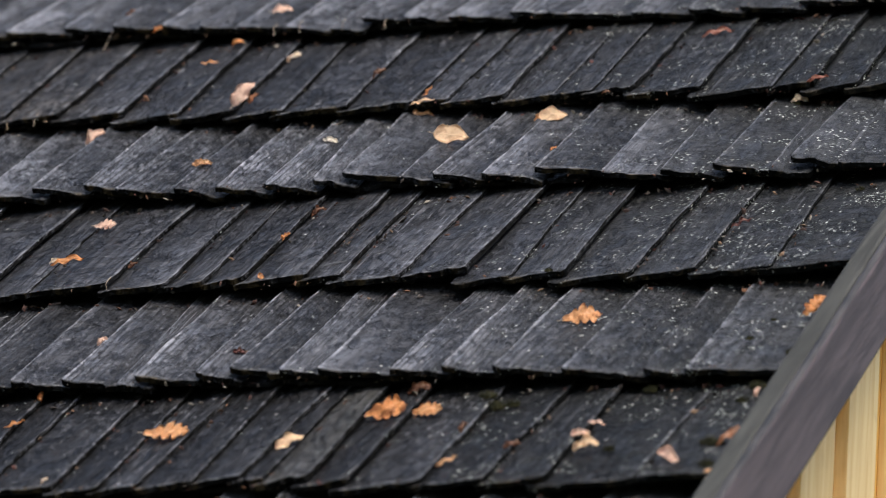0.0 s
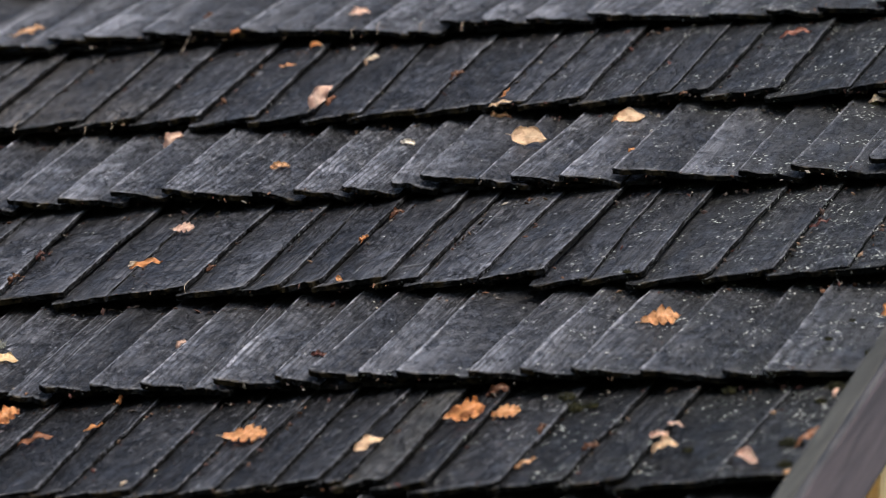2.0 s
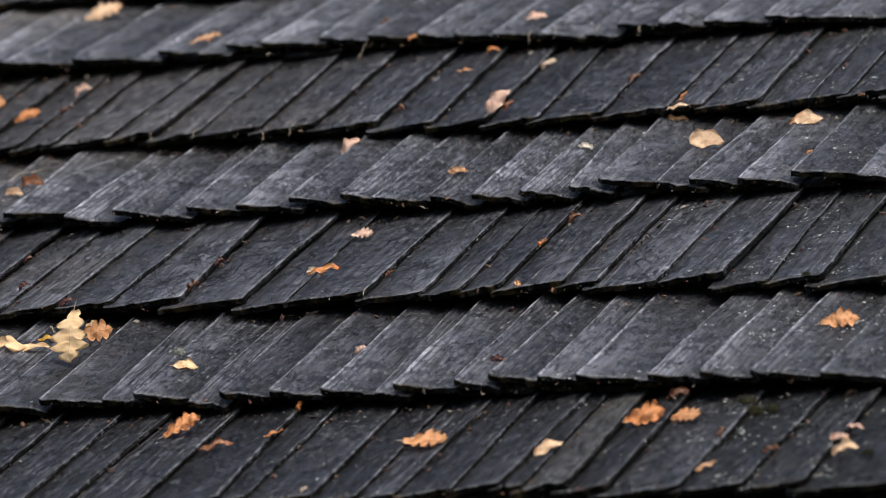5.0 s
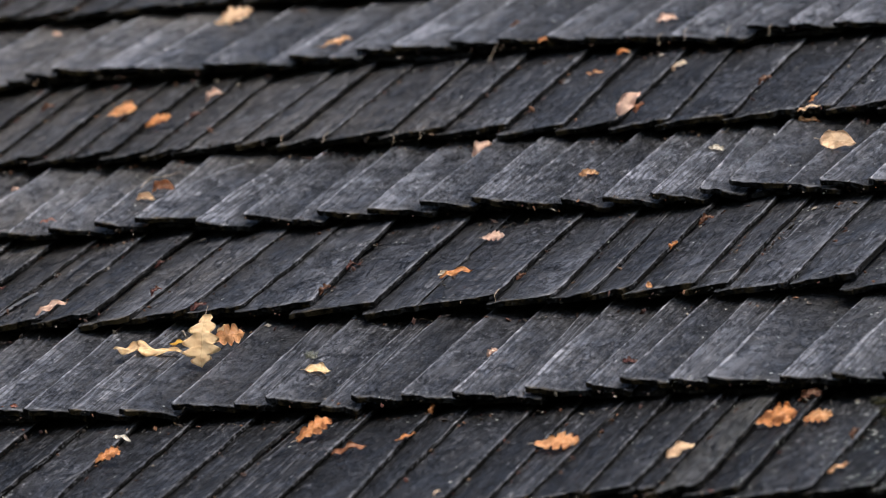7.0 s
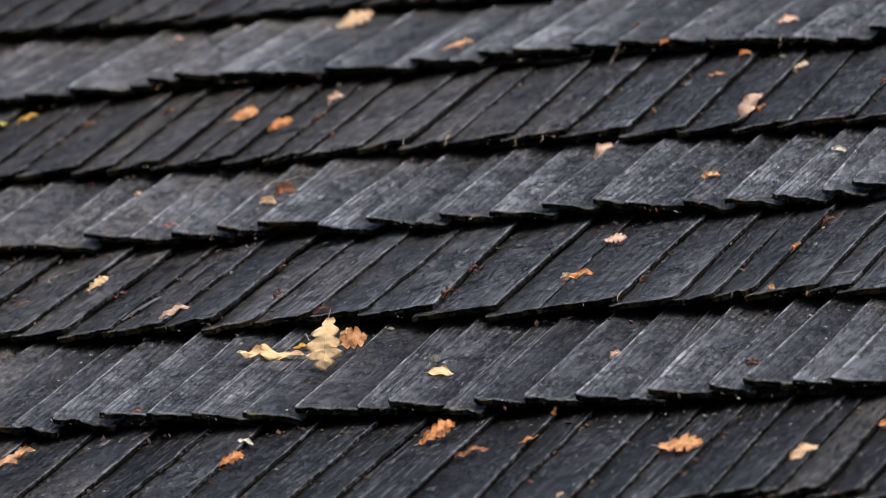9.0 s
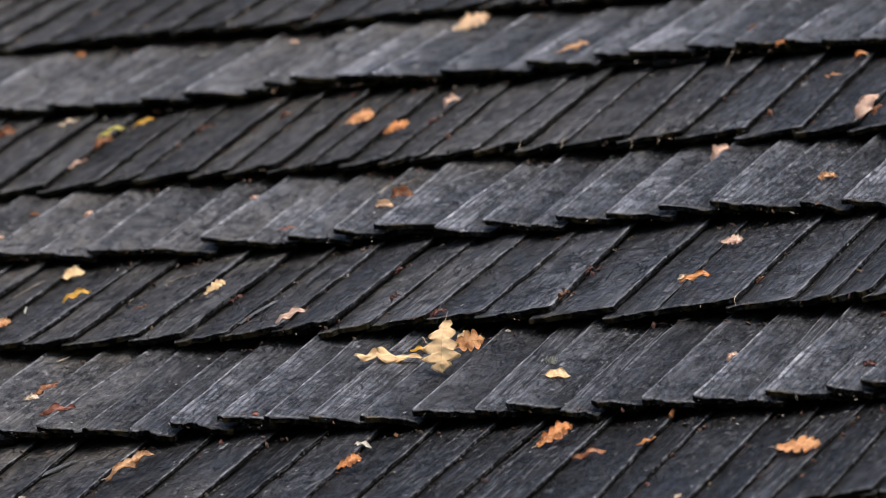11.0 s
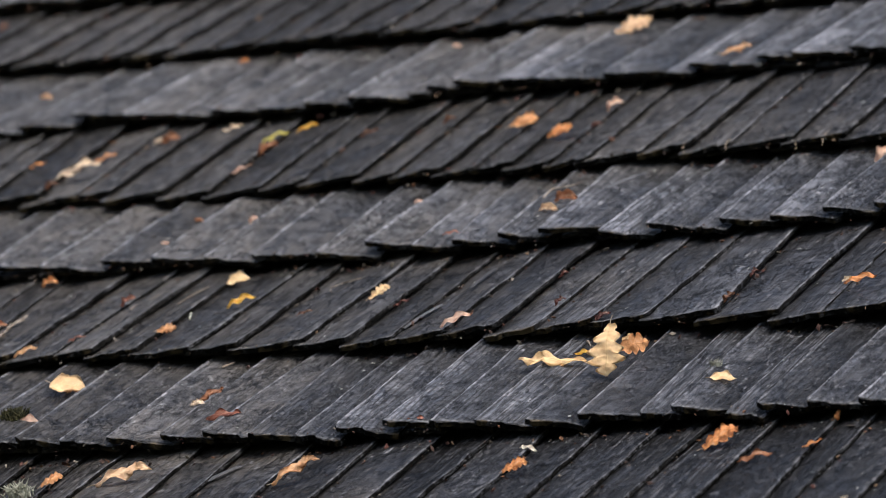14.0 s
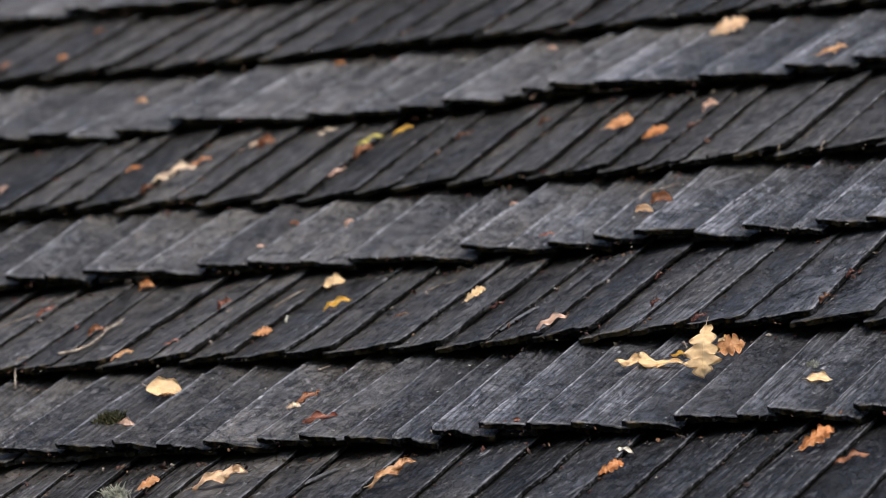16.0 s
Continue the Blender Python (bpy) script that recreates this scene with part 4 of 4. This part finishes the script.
leaf(-2.000, -0.420, "birch", 0.04, "pink", 0, 38)
leaf(-1.701, -0.332, "wavy", 0.057, "rust", 50, 24)
leaf(-1.602, -0.463, "oval", 0.061, "red", 20, 26)
leaf(-1.692, -0.388, "scrap", 0.025, "pale", 20, 22)
leaf(-1.204, -0.526, "oval", 0.044, "red", 16, 14)
leaf(-1.095, -0.259, "wavy", 0.111, "yellow", 192, 16)
leaf(-0.966, -0.307, "oak", 0.094, "yellow", -76, 46)
leaf(-0.964, -0.225, "oak", 0.057, "amber", 22, 48)
leaf(-1.009, -0.152, "curl", 0.023, "yellow", 20, 40)
leaf(-1.065, -0.202, "oval", 0.033, "gold", 25, 29)
leaf(-0.725, -0.402, "birch", 0.044, "yellow", 4, 12)
leaf(-0.623, -0.651, "oak", 0.063, "orange", 38, 30)
leaf(-0.532, -0.730, "oval", 0.059, "rust", 12, 22)
leaf(-0.938, -0.737, "oak", 0.044, "orange", 22, 30)
leaf(-0.970, -0.625, "oval", 0.04, "white", -22, 16)
leaf(-1.341, -0.714, "wavy", 0.086, "tan", 34, 26)
leaf(-1.676, -0.686, "wavy", 0.1, "cream", 14, 26)
leaf(-1.805, -0.692, "oak", 0.042, "amber", 25, 30)
leaf(-2.328, 0.044, "curl", 0.033, "rust", 30, 28)


# ---- litter in the joints and under the butts ----
def litter():
    r = random.Random(21)
    verts, faces = [], []
    for k, (vb, proud, e) in enumerate(PLAN[1:9], 1):
        spots = []
        for _ in range(420):
            spots.append((r.uniform(-4.0, 0.68), vb - abs(r.gauss(0, 0.02)) - 0.004))
        for i in range(len(e) - 1):
            if proud > 0 and e[i] > -4:
                for _ in range(r.choice((2, 5, 9, 13, 20))):
                    v = vb + r.uniform(0.02, 0.40)
                    spots.append((e[i] + LEAN[k][i] * (v - vb) + r.uniform(0.001, 0.014), v))
        # ragged crumbs along the lip of the butts
        spots += [(r.uniform(-4.0, 0.68), vb + r.uniform(-0.0005, 0.004)) for _ in range(240)]
        for u, v in spots:
            if v < PLAN[0][0] or u > u_rake(v):
                continue
            w = surface(u, v)[0]
            size = r.uniform(0.0018, 0.0045) * r.choice((0.6, 0.8, 1, 1, 1.3, 1.9))
            if v > vb - 0.001 and v < vb + 0.0045:
                size *= 0.75
                v -= 0.006
                w -= r.uniform(0.0, 0.012)
            m = Matrix.Translation((u, v, w + size * 0.35)) @ Euler((r.uniform(-0.9, 0.9), r.uniform(-0.9, 0.9), r.uniform(0, 6.3))).to_matrix().to_4x4()
            n0 = len(verts)
            a, b, c = size, size * r.uniform(0.3, 0.7), size * 0.10
            verts += [m @ Vector(p) for p in ((-a, -b * 0.6, 0), (a * 0.3, -b, c), (a, b * 0.3, 0), (-a * 0.2, b, -c), (0, 0, c * 3), (0, 0, -c * 3))]
            faces += [[n0 + i for i in q] for q in ((0, 1, 4), (1, 2, 4), (2, 3, 4), (3, 0, 4), (1, 0, 5), (2, 1, 5), (3, 2, 5), (0, 3, 5))]
    me = bpy.data.meshes.new("leaf_litter")
    me.from_pydata(verts, [], faces)
    me.materials.append(LITTER)
    ob = tagged(new("leaf_litter", me), "brown crumbs of leaf litter caught between the shingles", "litter", kind="stuff")
    ob.matrix_world = ROOF


litter()


# ---- twigs, stalks, bark, moss and lichen ----
def laid(pts, lift=0.002):
    """Places on the roof, a little above the shingles."""
    return [Vector((u, v, surface(u, v)[0] + lift)) for u, v in pts]


def smooth_line(pts, per=5):
    """A rounded line through the points."""
    out = []
    for i in range(len(pts) - 1):
        p0, p1, p2, p3 = pts[max(i - 1, 0)], pts[i], pts[i + 1], pts[min(i + 2, len(pts) - 1)]
        for k in range(per):
            t = k / per
            out.append(0.5 * (2 * p1 + (p2 - p0) * t + (2 * p0 - 5 * p1 + 4 * p2 - p3) * t * t + (3 * p1 - p0 - 3 * p2 + p3) * t ** 3))
    return out + [pts[-1]]


def twig(pts, r0, r1, material, label, name="twig", branches=(), lift=0.003):
    r = random.Random(int(abs(pts[0][0]) * 1000))
    line = smooth_line(laid(pts, lift))
    line = [p + Vector((r.uniform(-1, 1), r.uniform(-1, 1), r.uniform(0, 1))) * r0 * 0.4 for p in line]
    ob = thing(name, tube(bmesh.new(), line, r0, r1), material, label, "twig", ROOF, smooth=True)
    for b in branches:
        part("side_twig", tube(bmesh.new(), smooth_line(laid(b, lift + 0.002)), r0 * 0.6, r1 * 0.7), material, ob, "", smooth=True)
    return ob


twig([(-2.329, -0.081), (-2.311, -0.041), (-2.304, -0.002), (-2.318, 0.062), (-2.325, 0.137)], 0.0034, 0.0017, TWIG, "bare pale grey twig lying across the shingles",
     branches=[[(-2.304, -0.002), (-2.290, 0.004)], [(-2.318, 0.057), (-2.333, 0.092)], [(-2.312, -0.045), (-2.325, -0.030)], [(-2.320, 0.085), (-2.311, 0.105)]], lift=0.006)
twig([(-2.584, 0.141), (-2.571, 0.181), (-2.553, 0.211)], 0.0015, 0.0009, TWIG, "thin pale twig in a joint of the shingles", branches=[[(-2.571, 0.181), (-2.575, 0.160)]])
twig([(-1.494, 0.561), (-1.503, 0.617), (-1.487, 0.643), (-1.478, 0.684)], 0.0014, 0.0010, TWIG, "thin curved brown twig on the shingles")
twig([(-1.947, 0.055), (-1.967, 0.096)], 0.0018, 0.0015, LICHEN, "short whitish stick on the shingles", "stick")
twig([(-1.080, -0.159), (-1.040, -0.201), (-1.011, -0.230)], 0.0026, 0.0016, TWIG, "grey twig end holding yellow oak leaves", branches=[[(-1.040, -0.201), (-1.050, -0.180)]], lift=0.008)
twig([(-2.377, -0.164), (-2.404, -0.099), (-2.399, -0.054)], 0.0016, 0.0010, TWIG, "thin pale twig at the edge of a shingle course", branches=[[(-2.404, -0.099), (-2.412, -0.085)]])
twig([(-2.120, 0.147), (-2.107, 0.185), (-2.095, 0.216)], 0.0010, 0.0008, STALK, "pale leaf stalk in a joint of the shingles", "leaf_stalk")
twig([(-1.768, -0.165), (-1.760, -0.135)], 0.0011, 0.0008, STALK, "pale leaf stalk caught under a shingle butt", "leaf_stalk")
twig([(-1.10, 1.215), (-1.085, 1.255)], 0.0012, 0.0008, TWIG, "brown leaf stalk caught under a shingle butt", "leaf_stalk")
twig([(-1.72, 0.16), (-1.74, 0.20), (-1.70, 0.235)], 0.0010, 0.0008, TWIG, "thin dark twig in a joint of the shingles")


def hanging(u, v, drop, label):
    """A stalk that hangs from a butt over the course below."""
    drop *= 0.42
    w = surface(u, v + 0.01)[0]
    pts = [Vector((u, v + 0.02, w + 0.002)), Vector((u + 0.002, v - 0.004, w + 0.001)), Vector((u + 0.005, v - 0.012, w - drop * 0.6)), Vector((u + 0.003, v - 0.018, w - drop))]
    thing("leaf_stalk", tube(bmesh.new(), smooth_line(pts), 0.0006, 0.0004), STALK, label, "stalk", ROOF, smooth=True)


for u, v, drop in ((-0.535, -0.116, 0.032), (-1.308, 0.762, 0.026), (-1.088, 0.757, 0.020), (-0.552, 1.236, 0.022), (-0.715, 1.236, 0.024), (-1.222, 0.757, 0.014), (-1.035, 0.757, 0.018), (-0.765, 1.233, 0.024), (-0.632, 1.233, 0.020)):
    hanging(u, v, drop, "pale stalk hanging from a shingle butt")


def bark(u, v, length, width, angle, material, label):
    """A thin splinter or bark flake, bowed along its length."""
    bm = bmesh.new()
    r = random.Random(int(abs(u) * 5000))
    grid = []
    for i in range(9):
        t = i / 8 - 0.5
        row = []
        for j in range(4):
            q = j / 3 - 0.5
            wd = width * (1 - 1.2 * abs(t) ** 2.2) * r.uniform(0.85, 1.0)
            row.append(bm.verts.new((t * length, q * wd, 0.018 * length * (0.25 - t * t) * 4 - q * q * width)))
        grid.append(row)
    for i in range(8):
        for j in range(3):
            bm.faces.new((grid[i][j], grid[i + 1][j], grid[i + 1][j + 1], grid[i][j + 1]))
    bmesh.ops.solidify(bm, geom=bm.faces[:], thickness=0.0022)
    w, tilt, fall = surface(u, v)
    m = ROOF @ Matrix.Translation((u, v, w + 0.004)) @ Matrix.Rotation(-math.atan(tilt), 4, "Y") @ Matrix.Rotation(math.atan(fall), 4, "X") @ Matrix.Rotation(radians(angle), 4, "Z")
    thing("bark_flake", bm, material, label, "bark", m)


bark(0.127, -0.228, 0.095, 0.022, 78, SLIVER, "dark grey chip curling off a shingle")
bark(-1.380, 0.663, 0.110, 0.034, 73, SLIVER, "grey split slab lifting from a shingle")
bark(-1.454, -0.016, 0.130, 0.010, 87, SLIVER, "long splinter standing off a shingle's edge")
bark(-1.440, 0.190, 0.120, 0.009, 95, SLIVER, "long splinter standing off a shingle's edge")
bark(-1.508, -0.681, 0.118, 0.012, 75, SLIVER, "long splinter standing off a shingle's edge")
bark(-0.172, -0.045, 0.045, 0.008, 12, SLIVER, "short splinter across a shingle")
bark(-0.956, -0.825, 0.050, 0.007, 80, SLIVER, "short splinter along a shingle's edge")
bark(-1.403, 0.385, 0.030, 0.012, 45, SLIVER, "small pale chip on a shingle butt")
bark(-2.02, 0.20, 0.10, 0.006, 85, TWIG, "pale splinter in a joint of the shingles")


def tuft(u, v, size, count, material, name, label, category, branchy=False):
    """A cushion of many small upright shoots."""
    r = random.Random(int(abs(u * 3000 + v * 700)))
    bm = bmesh.new()
    for _ in range(count):
        a, d = r.uniform(0, math.tau), size * 0.5 * math.sqrt(r.random())
        base = Vector((math.cos(a) * d, math.sin(a) * d * 0.7, 0))
        high = size * (r.uniform(0.25, 0.55) if branchy else r.uniform(0.18, 0.42)) * (1.2 - d / size)
        lean = Vector((r.uniform(-1, 1), r.uniform(-1, 1), 0)) * high * 0.6
        rad = size * (0.030 if branchy else 0.045)
        tube(bm, [base, base + lean * 0.4 + Vector((0, 0, high * 0.6)), base + lean + Vector((0, 0, high))], rad, rad * 0.35, 4)
        if branchy:
            mid = base + lean * 0.5 + Vector((0, 0, high * 0.6))
            for _ in range(2):
                tube(bm, [mid, mid + Vector((r.uniform(-1, 1), r.uniform(-1, 1), r.uniform(0.2, 1))) * high * 0.5], rad * 0.7, rad * 0.3, 4)
    w = surface(u, v)[0]
    return thing(name, bm, material, label, category, ROOF @ Matrix.Translation((u, v, w)))


tuft(-2.040, -0.405, 0.056, 190, MOSS, "moss_tuft", "small cushion of green moss on the shingles", "moss")
tuft(-1.836, -0.745, 0.050, 60, LICHEN, "lichen_tuft", "branched grey-green lichen tuft on the shingles", "lichen", True)
tuft(-0.762, -0.340, 0.022, 26, LICHEN, "lichen_tuft", "small branched grey lichen on a shingle", "lichen", True)
for u, v, size in ((0.302, -0.632, 0.030), (0.330, -0.628, 0.022), (0.694, -0.579, 0.030), (0.723, -0.489, 0.020), (0.708, -0.847, 0.030), (0.560, -0.865, 0.018), (0.731, -0.448, 0.020), (0.728, -0.372, 0.016), (0.640, -0.430, 0.014), (0.527, -0.575, 0.022), (0.647, -0.330, 0.010), (0.721, -0.856, 0.024), (0.735, -0.950, 0.022),
                   (0.282, -0.600, 0.026), (0.600, 0.300, 0.014), (0.690, -0.640, 0.018), (0.36, 0.745, 0.018), (0.45, 0.740, 0.014), (0.30, 1.20, 0.014), (-0.05, 0.325, 0.012), (0.22, -0.122, 0.014)):
    tuft(u, v, size, 60, MOSS, "moss_tuft", "tiny cushion of green moss between the shingles", "moss")
